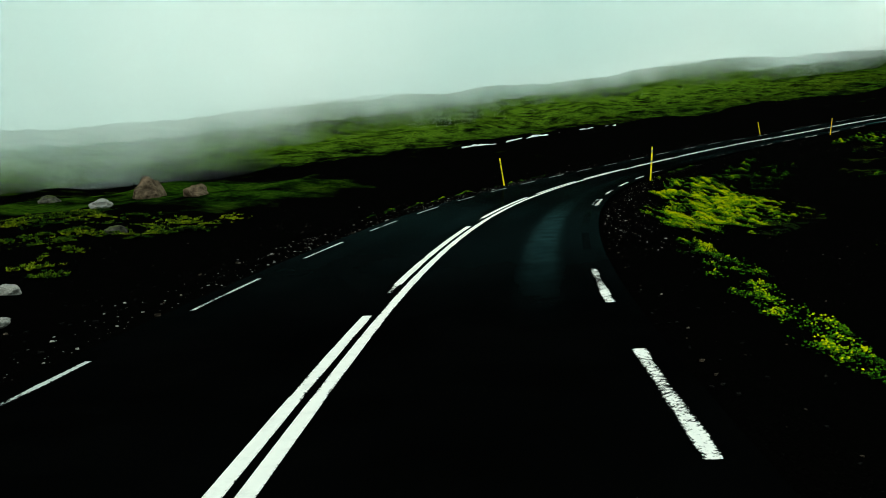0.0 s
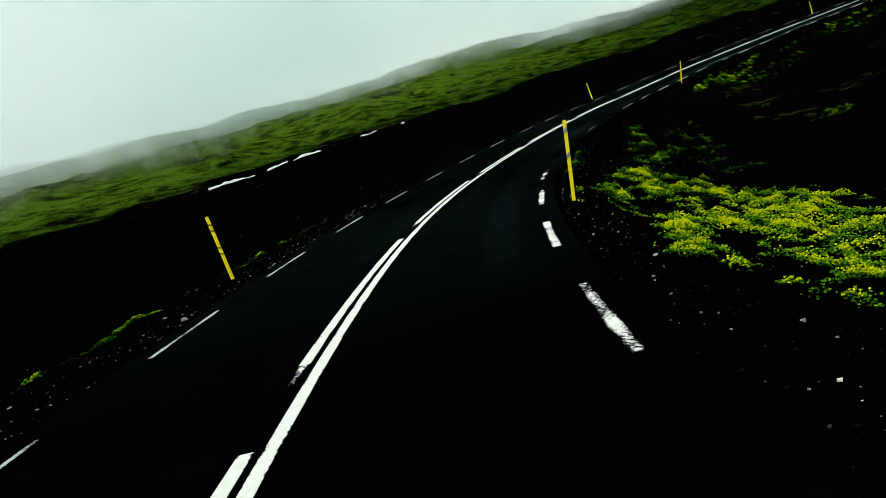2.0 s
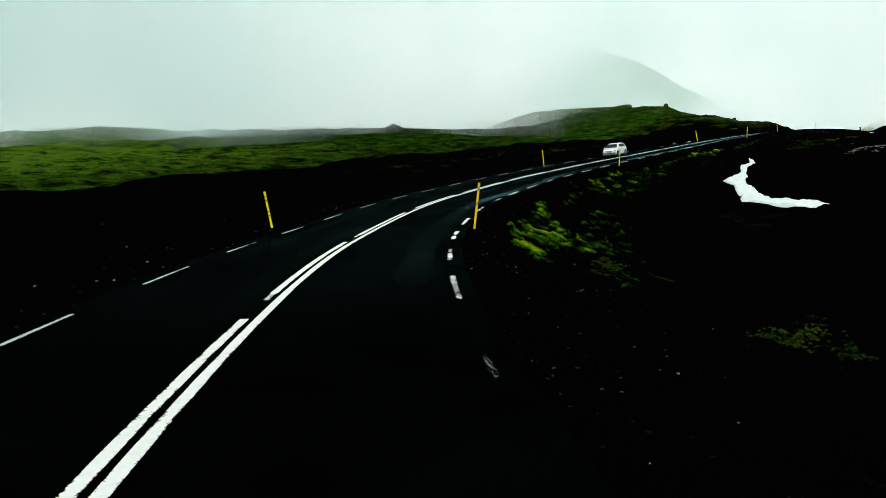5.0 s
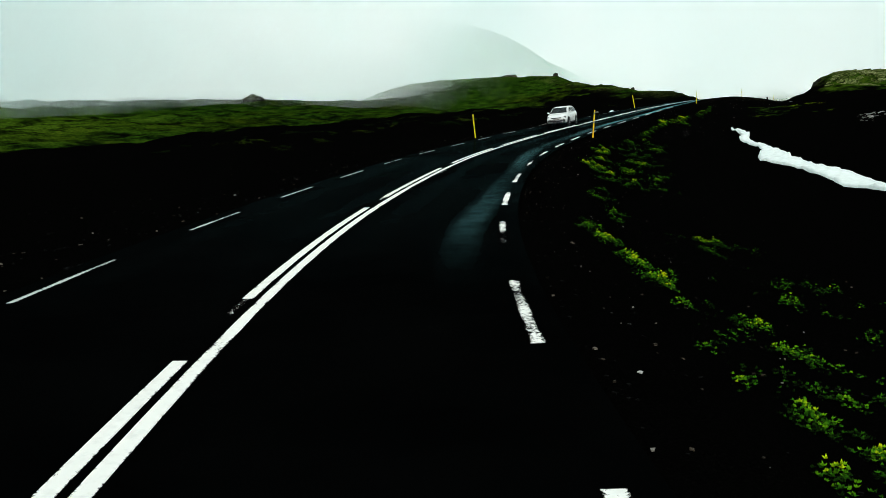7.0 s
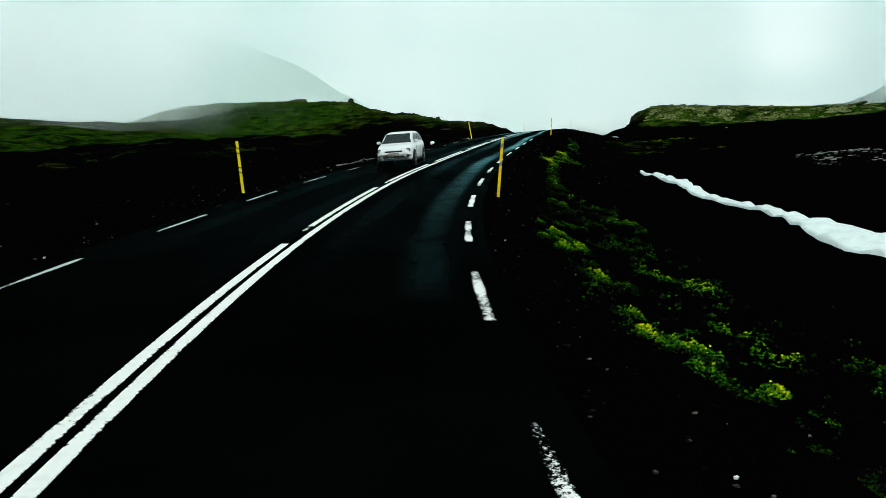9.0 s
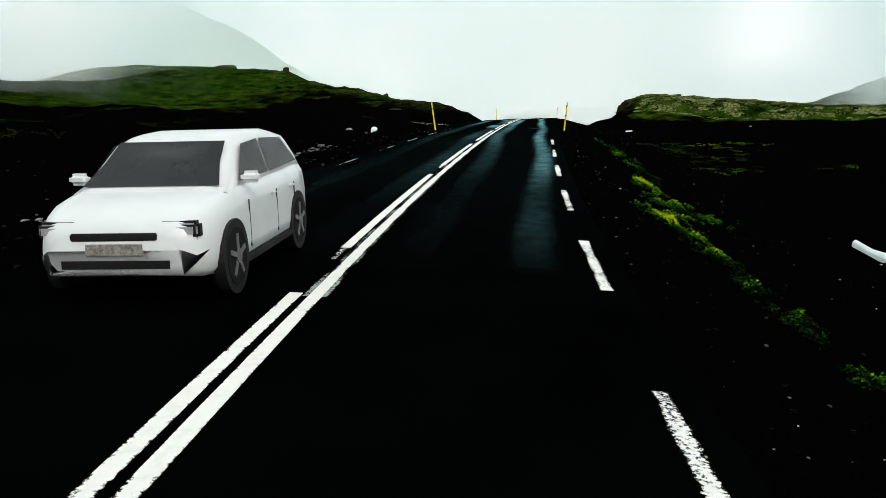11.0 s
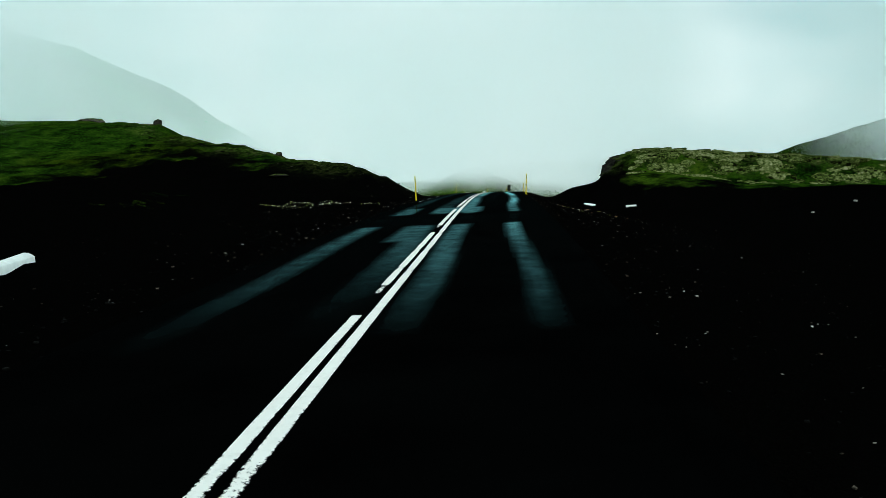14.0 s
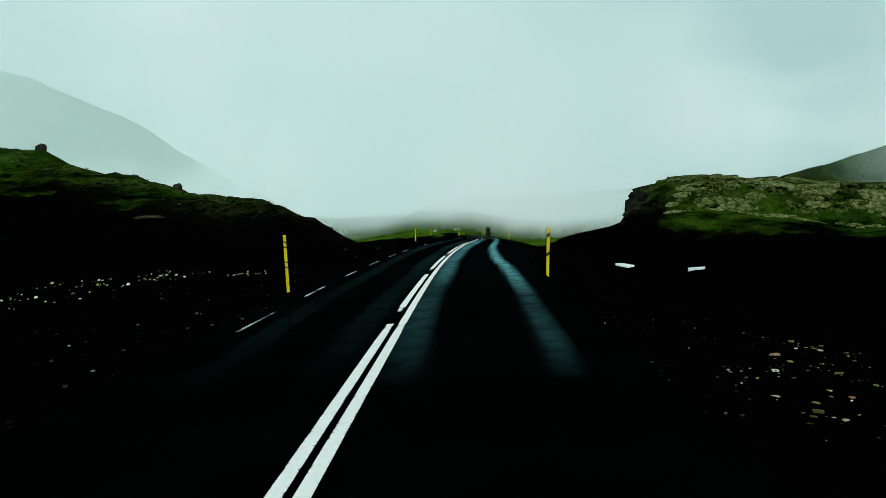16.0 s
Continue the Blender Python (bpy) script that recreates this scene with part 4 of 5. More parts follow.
def slabs(n, seed):
    """Flat weathered slabs lying on the rock shelf, each an uneven low prism."""
    rng = np.random.RandomState(seed)
    x, y = rng.uniform(224.5, 241, n), 158.9 - 44 * rng.uniform(0, 1, n) ** 1.3
    h = land(x, y)[0]
    gx, gy = (land(x + 0.6, y)[0] - h) / 0.6, (land(x, y + 0.6)[0] - h) / 0.6
    verts, faces = [], []
    for i in range(n):
        k, r, thick = rng.randint(6, 10), rng.gamma(2.0, 0.15) + 0.1, rng.uniform(0.02, 0.09)
        ang = np.sort(rng.uniform(0, 2 * np.pi, k)) * 0.4 + np.linspace(0, 2 * np.pi, k, endpoint=False) * 0.6 + rng.uniform(0, 6)
        rad = r * rng.uniform(0.65, 1.2, k)
        u, v = rad * np.cos(ang), rad * np.sin(ang) * 2.2
        o = len(verts)
        for w, top in ((1.0, -0.25), (1.0, thick * 0.7), (0.86, thick)):
            verts += [(x[i] + a * w, y[i] + c * w, h[i] + (gx[i] * a + gy[i] * c) * w + top) for a, c in zip(u, v)]
        for ring in (0, 1):
            for q in range(k):
                e = (q + 1) % k
                faces.append((o + ring * k + q, o + ring * k + e, o + ring * k + k + e, o + ring * k + k + q))
        faces.append(tuple(o + 2 * k + q for q in range(k)))
    ob = link_mesh("rock_slabs", verts, faces, SLAB, None, False)
    tagged(ob, "flat grey-green lichened slabs on the rock shelf", "rock", kind="stuff")


slabs(620, 71)


# ---------------------------------------------------------------- moss and grass
def tufts(name, centres, material, label, seed, blades=7, size=0.09, spread_by=0.5, per=26, stretch=2.2):
    """Cushions of short pointed leaves, gathered in drifts that run along the road."""
    rng = np.random.RandomState(seed)
    X, Y, Q = [], [], []
    for (x, y, _), h in centres:
        # a drift is a handful of ragged cushions
        tone = rng.uniform(0.1, 1.0)
        for _ in range(rng.randint(3, 8)):
            cu, cv = rng.normal(0, spread_by * stretch), rng.normal(0, spread_by)
            k = rng.randint(per // 3, per)
            r = spread_by * rng.uniform(0.15, 0.45)
            u, v = cu + rng.normal(0, r * 1.5, k), cv + rng.normal(0, r, k)
            X.append(x - np.sin(h) * u + np.cos(h) * v)
            Y.append(y + np.cos(h) * u + np.sin(h) * v)
            Q.append(np.clip(np.full(k, tone) + rng.normal(0, 0.12), 0, 1))
    return leaves(name, np.concatenate(X), np.concatenate(Y), np.concatenate(Q), material, label, rng, blades, size)


def leaves(name, X, Y, Q, material, label, rng, blades, size, lift=0.0):
    """A low tuft of pointed leaves at every place, each tuft one island."""
    s, c, _ = road_near(X, Y)
    keep = np.abs(c) > 3.4
    X, Y, Q, lift = X[keep], Y[keep], Q[keep], np.broadcast_to(lift, keep.shape)[keep]
    Z = land(X, Y)[0] + lift
    n = len(X)
    ang = rng.uniform(0, 2 * np.pi, (n, blades))
    tall = size * rng.uniform(0.4, 1.3, (n, 1)) * rng.uniform(0.5, 1.2, (n, blades))
    out = size * rng.uniform(0.5, 1.5, (n, blades))
    wide = size * rng.uniform(0.3, 0.65, (n, blades))
    bx, by = X[:, None] + size * 0.3 * np.cos(ang), Y[:, None] + size * 0.3 * np.sin(ang)
    px, py = -np.sin(ang) * wide, np.cos(ang) * wide
    zz = np.broadcast_to(Z[:, None] - 0.01, ang.shape)
    v = np.stack([np.stack([bx + px, by + py, zz], -1), np.stack([bx - px, by - py, zz], -1), np.stack([bx + out * np.cos(ang), by + out * np.sin(ang), zz + tall], -1)], 2)
    hub = np.stack([X, Y, Z + size * 0.7], 1)
    v = v.reshape(n, blades * 3, 3)
    # one shared hub keeps a tuft one island
    allv = np.concatenate([v, hub[:, None]], 1).reshape(-1, 3)
    w = blades * 3 + 1
    o = (np.arange(n) * w)[:, None]
    k = 3 * np.arange(blades)[None]
    f = np.concatenate([np.stack([o + k, o + k + 1, o + k + 2], -1).reshape(-1, 3), np.stack([o + k + 1, o + k, np.broadcast_to(o + w - 1, (n, blades))], -1).reshape(-1, 3)])
    ob = link_mesh(name, allv, f.tolist(), material, {"tone": np.repeat(Q, w)}, False)
    tagged(ob, label, "moss" if "moss" in label else "grass", kind="stuff")
    return ob


def drift_centres(n, s0, s1, c0, c1, seed, skew=1.0):
    p, s, c, _ = verge_points(n, s0, s1, c0, c1, seed, skew)
    return [(q, heading(v)) for q, v in zip(p, s)]


def moss_strip(rows, each, thin, seed, label, size=0.021, swell=0.15):
    """Ragged moss cushions along the road. rows: along, middle across, half width, brightness."""
    rows = np.array(rows, float)
    rng = np.random.RandomState(seed)
    s0, s1, wide = rows[0, 0], rows[-1, 0], rows[:, 2].max() * 1.25
    n = int((s1 - s0) * 2 * wide * each * 1.9)
    s, d = rng.uniform(s0, s1, n), rng.uniform(-wide, wide, n)
    half = np.interp(s, rows[:, 0], rows[:, 2])
    c = np.interp(s, rows[:, 0], rows[:, 1]) + d
    big, mid, fine = waves(s * 0.75, c, 3.4, seed), waves(s * 0.9, c, 1.2, seed + 1), waves(s, c, 0.42, seed + 2)
    v = 0.45 * big + 0.66 * mid + 0.42 * fine - 0.10 + 0.75 * (0.6 - (d / half) ** 2) + rng.normal(0, 0.15, n)
    keep = v > thin
    s, c, v, mid, fine, big = s[keep], c[keep], v[keep], mid[keep], fine[keep], big[keep]
    x = np.interp(s, S, AXIS[:, 0]) + c * np.interp(s, S, SIDE[:, 0])
    y = np.interp(s, S, AXIS[:, 1]) + c * np.interp(s, S, SIDE[:, 1])
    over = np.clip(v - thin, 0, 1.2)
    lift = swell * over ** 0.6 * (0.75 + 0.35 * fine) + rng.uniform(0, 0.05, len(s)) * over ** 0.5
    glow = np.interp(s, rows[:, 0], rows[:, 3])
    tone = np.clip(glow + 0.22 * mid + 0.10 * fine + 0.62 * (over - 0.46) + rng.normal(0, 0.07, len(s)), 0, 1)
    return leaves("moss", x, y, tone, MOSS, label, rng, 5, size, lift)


VERGE_MOSS = "bright yellow-green moss cushions on the black verge"
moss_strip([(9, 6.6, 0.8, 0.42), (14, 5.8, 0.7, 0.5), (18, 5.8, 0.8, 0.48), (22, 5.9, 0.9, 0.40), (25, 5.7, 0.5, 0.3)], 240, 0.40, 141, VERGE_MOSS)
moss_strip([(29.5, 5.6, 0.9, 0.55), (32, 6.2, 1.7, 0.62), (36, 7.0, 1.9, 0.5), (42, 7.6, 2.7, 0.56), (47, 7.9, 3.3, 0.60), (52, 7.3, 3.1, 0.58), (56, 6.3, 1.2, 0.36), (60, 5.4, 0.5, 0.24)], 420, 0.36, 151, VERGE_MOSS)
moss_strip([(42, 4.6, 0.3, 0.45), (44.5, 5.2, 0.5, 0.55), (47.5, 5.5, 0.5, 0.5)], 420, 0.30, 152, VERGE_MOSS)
moss_strip([(48, 4.7, 0.3, 0.2), (51, 4.7, 0.35, 0.22), (57, 4.6, 0.25, 0.16)], 420, 0.42, 153, "thin olive moss along the road's edge", 0.022, 0.05)
moss_strip([(73.5, 13.6, 0.6, 0.3), (75.5, 14.2, 1.2, 0.36), (77.5, 14.6, 0.7, 0.3)], 260, 0.45, 154, VERGE_MOSS)
moss_strip([(57, 3.62, 0.12, 0.06), (60, 3.66, 0.22, 0.14), (61.5, 3.6, 0.1, 0.06), (63, 3.58, 0.14, 0.08), (65, 3.58, 0.1, 0.06)], 500, 0.36, 156, "thin olive moss along the road's edge", 0.022, 0.05)
moss_strip([(56.5, 5.2, 0.4, 0.4), (60, 5.5, 0.5, 0.38), (64, 6.4, 1.3, 0.18), (69.5, 5.8, 0.7, 0.2), (74.5, 5.1, 0.5, 0.16), (77, 5.0, 0.3, 0.12)], 420, 0.52, 161, VERGE_MOSS)
moss_strip([(98, 5.6, 0.5, 0.28), (102.5, 5.3, 0.6, 0.38), (105.5, 6.2, 1.5, 0.30), (108.5, 6.8, 2.4, 0.30), (111.5, 6.4, 1.5, 0.32), (114, 6.2, 1.1, 0.26), (116, 5.8, 0.5, 0.2)], 460, 0.40, 171, VERGE_MOSS)
moss_strip([(116, 5.2, 0.4, 0.34), (118.5, 5.4, 0.5, 0.3), (121, 5.1, 0.4, 0.24), (124, 4.8, 0.3, 0.22)], 420, 0.34, 176, VERGE_MOSS)
DIM_MOSS = "sparse dark green moss on the black verge"
moss_strip([(124, 5.6, 0.7, 0.14), (136, 5.8, 0.7, 0.2)], 260, 0.85, 178, DIM_MOSS)
moss_strip([(57, 8.2, 1.8, 0.2), (66, 8.4, 2.0, 0.22), (80, 7.0, 1.6, 0.16)], 260, 0.95, 211, DIM_MOSS)
moss_strip([(96, 8.0, 1.4, 0.2), (112, 8.6, 2.0, 0.2), (126, 8.0, 1.6, 0.18)], 260, 0.95, 214, DIM_MOSS)
moss_strip([(137, 7.4, 1.4, 0.2), (146, 7.4, 1.7, 0.2), (158, 7.0, 1.6, 0.12), (166, 6.6, 1.0, 0.08)], 300, 0.8, 217, DIM_MOSS)
moss_strip([(138.5, 6.0, 0.5, 0.24), (141, 5.5, 0.7, 0.26), (143.5, 5.1, 0.8, 0.32), (146, 5.6, 1.1, 0.18), (150, 5.0, 0.6, 0.16), (154.5, 4.8, 0.6, 0.16), (158, 5.8, 1.0, 0.1), (162, 5.4, 0.4, 0.06)], 420, 0.54, 181, VERGE_MOSS)
moss_strip([(165, 5.6, 0.5, 0.1), (179, 5.4, 0.3, 0.06), (182, 5.0, 0.7, 0.42), (185.5, 6.0, 1.4, 0.22), (188.5, 5.4, 0.6, 0.24), (190.5, 6.0, 0.6, 0.2), (192, 5.6, 0.3, 0.1)], 420, 0.36, 191, "yellow-green moss cushions on the black verge")
moss_strip([(191, 5.8, 0.6, 0.2), (193.5, 5.8, 0.6, 0.22), (196, 6.3, 0.6, 0.1), (199, 6.2, 0.7, 0.14), (205, 6.0, 0.4, 0.16), (213, 5.3, 0.2, 0.14)], 460, 0.58, 201, "yellow-green moss cushions on the black verge")
tufts("grass", drift_centres(24, 208, 238, 9, 17, 64), OLIVE, "olive grass in the hollow beside the road", 65, 6, 0.05, 0.5, 40)
tufts("moss", drift_centres(110, 8, 36, -12, -34, 45), OLIVE, "yellow-green moss cushions between the stones", 55, 7, 0.09, 0.8, 50)
moss_strip([(34, -6.3, 0.16, 0.14), (42, -6.2, 0.2, 0.26), (50, -6.2, 0.16, 0.2), (62, -6.2, 0.12, 0.12)], 420, 0.22, 56, "thin line of olive moss along the road's shoulder", 0.02, 0.04)
tufts("grass", drift_centres(16, 0, 125, 7, 17, 47), GRASS, "dark green grass in the hollow beside the road", 57, 6, 0.045, 0.7, 110)
tufts("grass", drift_centres(30, 150, 280, -16, -32, 48), GRASS, "dark green grass on the bank", 58, 6, 0.05, 0.8, 100)


# ---------------------------------------------------------------- old snow
def snow_patch(line, widths, seed, label, thick=0.12, ragged=1.0, level=False):
    """A flat tongue of old snow along a line, thin at its ragged rim."""
    line = np.array(line, float)
    n = 120
    u = np.linspace(0, len(line) - 1, n)
    cx, cy = np.interp(u, range(len(line)), line[:, 0]), np.interp(u, range(len(line)), line[:, 1])
    wd = np.interp(u, np.linspace(0, len(line) - 1, len(widths)), widths)
    tx, ty = np.gradient(cx), np.gradient(cy)
    ln = np.hypot(tx, ty) + 1e-9
    far = np.cumsum(ln)
    verts = []
    m = 11
    for i in range(n):
        for j in range(m):
            q = float(np.clip(1.2 * (2 * j / (m - 1) - 1), -1, 1)) * (0.999 if 0 < j < m - 1 else 1)
            w = wd[i] * (1 + ragged * 0.25 * noise.noise(Vector((far[i] * 0.22, seed, q))) + ragged * 0.10 * noise.noise(Vector((far[i] * 0.8, seed + 4, q * 3))) + ragged * 0.06 * noise.noise(Vector((far[i] * 2.6, seed + 8, q * 3))))
            x, y = cx[i] + ty[i] / ln[i] * w * q, cy[i] - tx[i] / ln[i] * w * q
            verts.append((x, y, (1 - q * q) * thick if abs(q) < 1 else -0.3))
    v = np.array(verts)
    under = land(v[:, 0].copy(), v[:, 1].copy())[0]
    if level:
        plane = np.stack([v[:, 0], v[:, 1], np.ones(len(v))], 1)
        flat = plane @ np.linalg.lstsq(plane, under, rcond=None)[0]
        under = flat + 0.6 * (under - flat).max()
    v[:, 2] += under + 0.09
    ob = link_mesh("snow_patch", v, grid_faces(n, m), SNOW)
    tagged(ob, label, "snow patch", "snow patches")
    return ob


snow_patch([(108, 126.6), (103.4, 123.3), (98.4, 121.2), (93, 117.7), (90, 116.0), (86.8, 114.3), (83.7, 112.8), (80.6, 110.1), (77, 107.4), (73.5, 104.7), (70, 102.3), (67.2, 100.2), (65.6, 97), (65, 94.5)], [0.08, 0.3, 0.36, 0.24, 0.36, 0.75, 1.0, 0.5, 0.7, 0.7, 0.65, 0.9, 1.2, 0.6], 3.0, "long dirty white snow tongue lying in the hollow", 0.06)
snow_patch([(209.0, 160.7), (209.6, 159.7)], [0.04, 0.22, 0.05], 5.0, "small flat white snow patch below the rock shelf", 0.05, 0.5, True)
snow_patch([(208.0, 156.5), (208.4, 155.6)], [0.03, 0.08, 0.03], 6.0, "small flat white snow patch below the rock shelf", 0.04, 0.5, True)
snow_patch([(142.4, 161.0), (144.5, 162.05), (146.6, 163.1)], [0.02, 0.10, 0.2, 0.22], 7.3, "white snow remnant against the gravel bank", 0.08, 0.3, True)
snow_patch([(343.0, 222.5), (346.0, 224.0)], [0.15, 0.5, 0.2], 8.0, "small far snow remnant on the green plain", 0.15)
snow_patch([(348.0, 219.0), (352.0, 221.0)], [0.15, 0.5, 0.2], 8.5, "small far snow remnant on the green plain", 0.15)
for k, (x0, y0, x1, y1, w) in enumerate(((-2.4, 115.4, 2.4, 116.6, 0.5), (3.6, 116.0, 5.8, 116.6, 0.3), (6.4, 116.0, 9.4, 116.8, 0.35), (10.8, 116.2, 15.6, 117.2, 0.55), (16.4, 117.0, 18.6, 117.4, 0.2))):
    snow_patch([(x0, y0), ((x0 + x1) / 2, (y0 + y1) / 2 + 0.4), (x1, y1)], [0.05, w * 0.6, w * 0.3, w * 0.5, 0.05], 10.0 + k, "ragged white snow remnant on the green slope", 0.08, 2.2)


# ---------------------------------------------------------------- oncoming car
def loft(rings, close=True):
    """Skin a row of equal rings of points."""
    bm = bmesh.new()
    vs = [[bm.verts.new(p) for p in ring] for ring in rings]
    for a, c in zip(vs, vs[1:]):
        for k in range(len(a)):
            q = (k + 1) % len(a)
            bm.faces.new((a[k], a[q], c[q], c[k]))
    if close:
        bm.faces.new(vs[0][::-1])
        bm.faces.new(vs[-1])
    bmesh.ops.recalc_face_normals(bm, faces=bm.faces[:])
    return bm


def car(m):
    """A small white hatchback; y points to its nose."""
    root = empty("car", Matrix())

    def ring(y, half, z0, z1, tuck=0.08):
        side = [(half - tuck, z0), (half - 0.02, z0 + 0.07), (half, z0 + 0.18), (half, z1 - 0.34), (half - 0.012, z1 - 0.2), (half - 0.03, z1 - 0.1), (half - tuck, z1 - 0.025), (half - 2.2 * tuck, z1)]
        return [(-h, y, z) for h, z in side] + [(h, y, z) for h, z in side[::-1]]

    stations = ((-1.97, 0.66, 0.42, 0.84), (-1.93, 0.74, 0.30, 0.94), (-1.8, 0.81, 0.24, 0.99), (-1.4, 0.85, 0.2, 1.0), (-0.6, 0.86, 0.2, 0.98), (0.3, 0.86, 0.2, 0.97), (0.85, 0.86, 0.2, 0.965), (1.2, 0.85, 0.2, 0.925), (1.5, 0.83, 0.2, 0.875), (1.72, 0.79, 0.22, 0.81), (1.87, 0.72, 0.26, 0.72), (1.95, 0.62, 0.32, 0.62))
    part("body", loft([ring(*q) for q in stations]), CAR_WHITE, root, soft=True)

    def hoop(y, low, top, z):
        side = [(low, 0.9), (low + 0.35 * (top - low), 0.9 + 0.45 * (z - 0.9)), (top + 0.03, z - 0.10), (top - 0.02, z - 0.035), (top - 0.14, z)]
        return [(-h, y, v) for h, v in side] + [(h, y, v) for h, v in side[::-1]]

    cab = ((-1.86, 0.74, 0.70, 1.02), (-1.72, 0.76, 0.66, 1.22), (-1.5, 0.77, 0.63, 1.38), (-1.0, 0.78, 0.62, 1.455), (-0.4, 0.78, 0.62, 1.47), (0.1, 0.78, 0.62, 1.45), (0.42, 0.78, 0.64, 1.38), (0.75, 0.78, 0.68, 1.18), (1.12, 0.78, 0.74, 0.95))
    part("cabin", loft([hoop(*q) for q in cab]), CAR_WHITE, root, soft=True)

    def pane(name, pts, label):
        bm = bmesh.new()
        bm.faces.new([bm.verts.new(p) for p in pts])
        bmesh.ops.solidify(bm, geom=bm.faces[:], thickness=0.015)
        return part(name, bm, CAR_GLASS, root, label)

    pane("windscreen", ((-0.69, 1.09, 0.985), (0.69, 1.09, 0.985), (0.60, 0.775, 1.185), (0.56, 0.46, 1.385), (-0.56, 0.46, 1.385), (-0.60, 0.775, 1.185)), "dark sloping windscreen")
    for side in (-1, 1):
        pane("side_window", [(side * x, y, z) for x, y, z in ((0.785, 0.78, 1.0), (0.685, 0.36, 1.345), (0.678, -0.22, 1.375), (0.785, -0.26, 1.0))], "dark side window")
        pane("side_window", [(side * x, y, z) for x, y, z in ((0.785, -0.34, 1.0), (0.678, -0.30, 1.375), (0.685, -1.15, 1.345), (0.785, -1.5, 1.04))], "dark side window")
        x0, x1 = sorted((side * 0.40, side * 0.73))
        part("headlight_rim", box_bm(x0 - 0.02, 1.74, 0.575, x1 + 0.02, 1.865, 0.745, 0.03), CAR_TRIM, root)
        part("headlight", box_bm(x0, 1.76, 0.60, x1, 1.885, 0.725, 0.03), CAR_LAMP, root, "clear headlight")
        x0, x1 = sorted((side * 0.80, side * 1.0))
        part("mirror", box_bm(x0, 0.66, 0.97, x1, 0.80, 1.09, 0.04, 3), CAR_WHITE, root)
        x0, x1 = sorted((side * 0.48, side * 0.62))
        part("fog_light", box_bm(x0, 1.85, 0.34, x1, 1.945, 0.42, 0.02), CAR_TRIM, root)
        for y in (0.72, -0.30, -1.08):
            x0, x1 = sorted((side * 0.852, side * 0.8625))
            part("door_seam", box_bm(x0, y - 0.006, 0.32, x1, y + 0.006, 0.80), CAR_TRIM, root)
        for y in (-0.16, -0.96):
            x0, x1 = sorted((side * 0.85, side * 0.885))
            part("door_handle", box_bm(x0, y - 0.07, 0.76, x1, y + 0.07, 0.79, 0.01), CAR_WHITE, root)
        x0, x1 = sorted((side * 0.79, side * 0.868))
        part("sill", box_bm(x0, -0.95, 0.17, x1, 0.95, 0.26, 0.02), CAR_TRIM, root, "black plastic sill")
        for y in (-1.22, 1.22):
            turn = Matrix.Rotation(radians(90), 4, "Y")
            bm = bmesh.new()
            bmesh.ops.create_cone(bm, cap_ends=True, segments=28, radius1=0.365, radius2=0.365, depth=0.11, matrix=Matrix.Translation((side * 0.812, y, 0.31)) @ turn)
            part("wheel_arch", bm, CAR_TRIM, root)
            bm = bmesh.new()
            bmesh.ops.create_cone(bm, cap_ends=True, segments=28, radius1=0.31, radius2=0.31, depth=0.2, matrix=Matrix.Translation((side * 0.775, y, 0.31)) @ turn)
            bmesh.ops.bevel(bm, geom=[e for e in bm.edges if e.calc_face_angle(0) > 1], offset=0.03, segments=2, affect="EDGES")
            wheel = part("wheel", bm, TYRE, root)
            bm = bmesh.new()
            bmesh.ops.create_cone(bm, cap_ends=True, segments=20, radius1=0.07, radius2=0.06, depth=0.03, matrix=Matrix.Translation((side * 0.88, y, 0.31)) @ turn)
            for k in range(5):
                spoke = Matrix.Translation((side * 0.876, y, 0.31)) @ Matrix.Rotation(radians(72 * k), 4, "X") @ Matrix.Translation((0, 0, 0.12)) @ Matrix.Diagonal((0.02, 0.05, 0.20, 1))
                bmesh.ops.create_cube(bm, size=1, matrix=spoke)
            part("rim", bm, ALLOY, wheel, "five-spoke alloy rim")
    part("grille", box_bm(-0.40, 1.86, 0.585, 0.40, 1.962, 0.655, 0.012), CAR_TRIM, root, "black grille slot")
    part("air_intake", box_bm(-0.52, 1.84, 0.315, 0.52, 1.958, 0.43, 0.02), CAR_TRIM, root, "black lower air intake")
    part("number_plate", box_bm(-0.26, 1.94, 0.455, 0.26, 1.968, 0.56, 0.004), PALE_STONE, root)
    root.matrix_basis = m
    return root


spot = on_road(173.2, -1.6, 0.002)
tagged(car(Matrix.Translation(spot) @ Matrix.Rotation(heading(173.2) + math.pi, 4, "Z") @ Matrix.Rotation(-0.03, 4, "X")), "small white hatchback standing in the oncoming lane", "car")


# ---------------------------------------------------------------- beyond the crest
def curve_sign(m):
    root = empty("curve_sign", Matrix())
    bm = bmesh.new()
    bmesh.ops.create_cone(bm, cap_ends=True, segments=12, radius1=0.04, radius2=0.04, depth=1.6, matrix=Matrix.Translation((0, 0, 0.6)))
    part("post", bm, SIGN_BLACK, root)
    for z in (1.15, 0.72):
        bm = bmesh.new()
        bmesh.ops.create_cone(bm, cap_ends=True, segments=28, radius1=0.24, radius2=0.24, depth=0.03, matrix=Matrix.Translation((0, -0.05, z)) @ Matrix.Rotation(radians(90), 4, "X"))
        part("panel", bm, SIGN_BLACK, root, "dark round panel seen from behind")
    root.matrix_basis = m
    return root


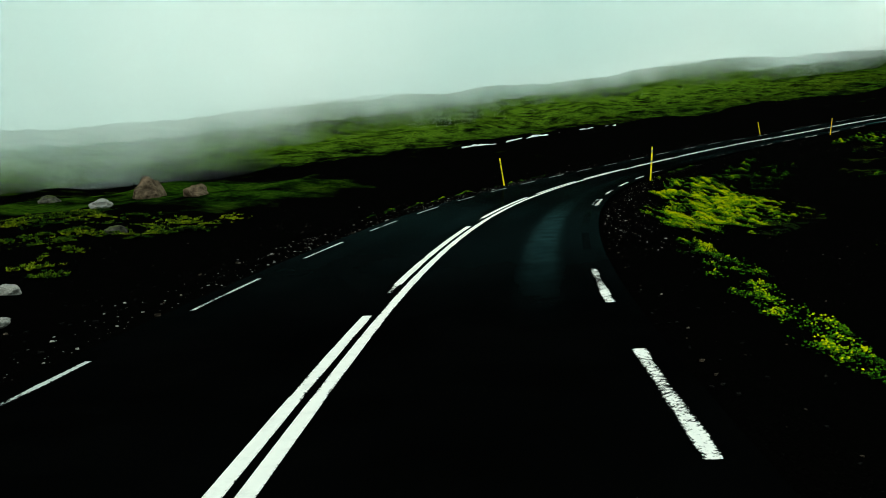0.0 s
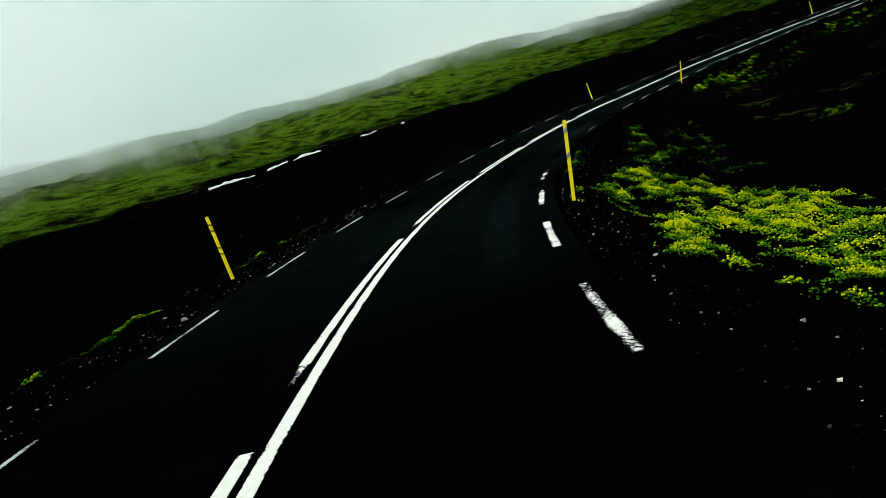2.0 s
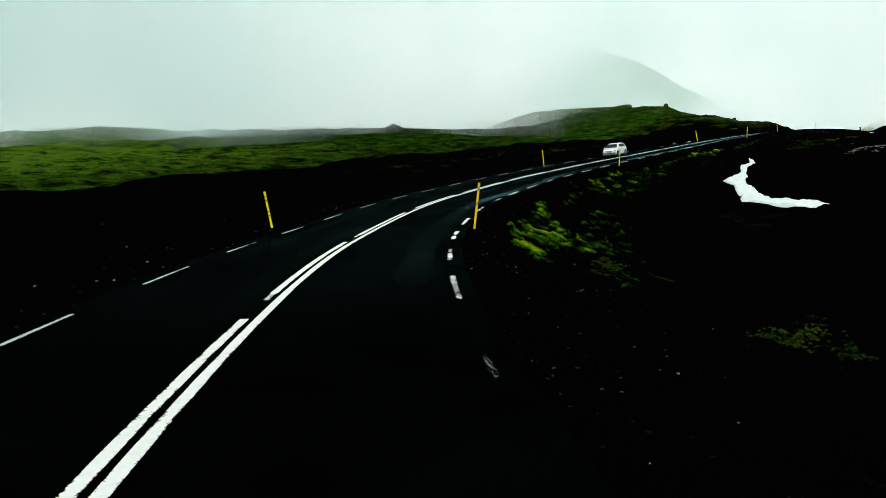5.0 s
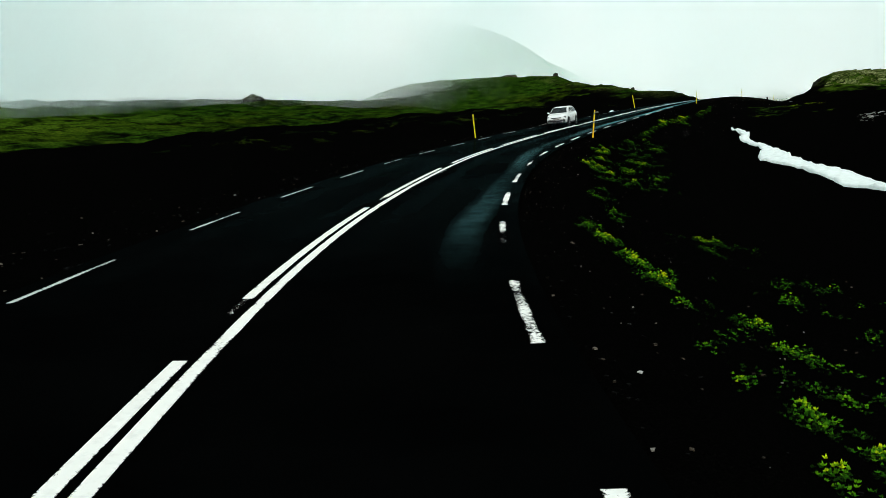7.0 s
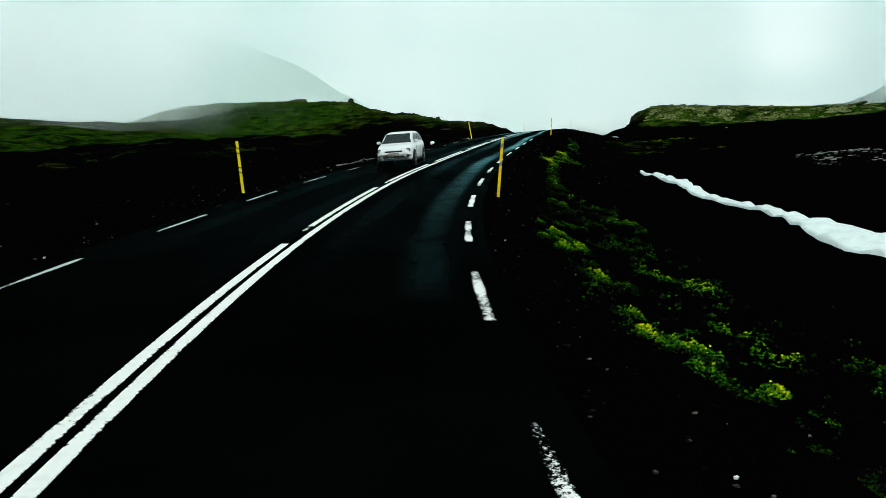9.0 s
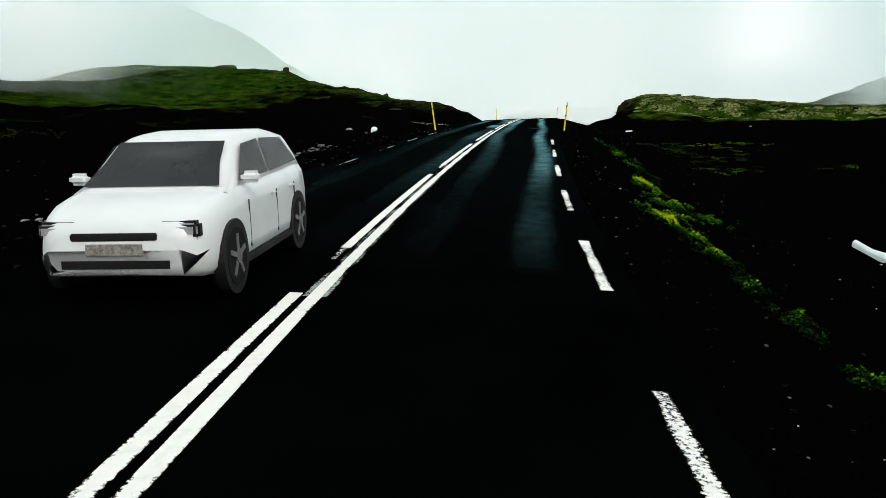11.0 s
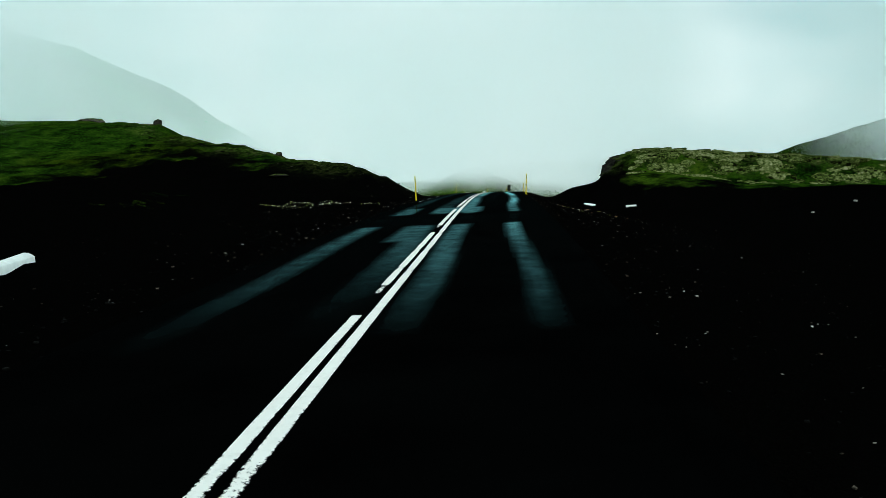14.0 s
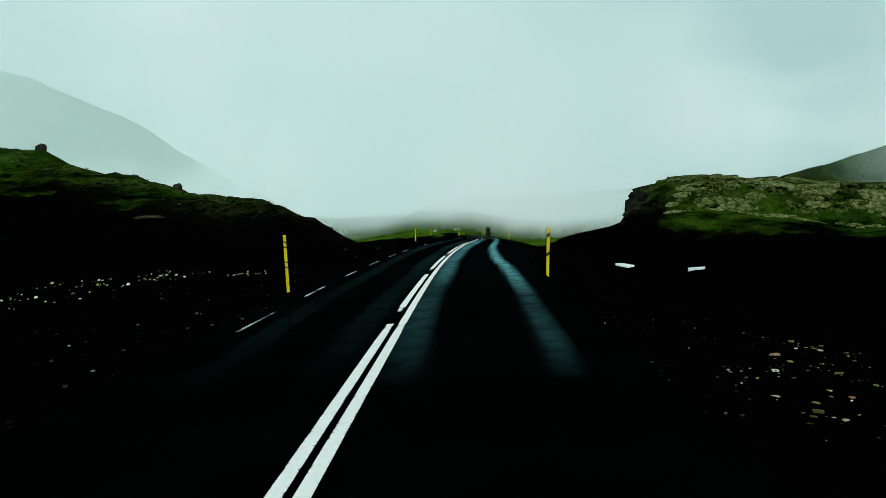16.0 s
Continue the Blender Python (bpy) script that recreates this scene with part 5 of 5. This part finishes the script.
sx, sy = 240.5, 178.2
tagged(curve_sign(Matrix.Translation((sx, sy, height_at(sx, sy))) @ Matrix.Rotation(radians(-70), 4, "Z")), "dark double sign on a post beyond the crest", "road sign")


def low_fence(places):
    """A row of short dark posts with a rail."""
    root = empty("low_fence", Matrix())
    for x, y in places:
        z = height_at(x, y)
        bm = box_bm(-0.09, -0.09, -0.2, 0.09, 0.09, 0.5, 0.02, 1)
        bm.transform(Matrix.Translation((x, y, z)))
        part("post", bm, SIGN_BLACK, root)
    return root


tagged(low_fence([(248.3 + 0.1 * k, 180.0 + 0.42 * k) for k in range(9)]), "row of short dark posts beside the far road", "fence")
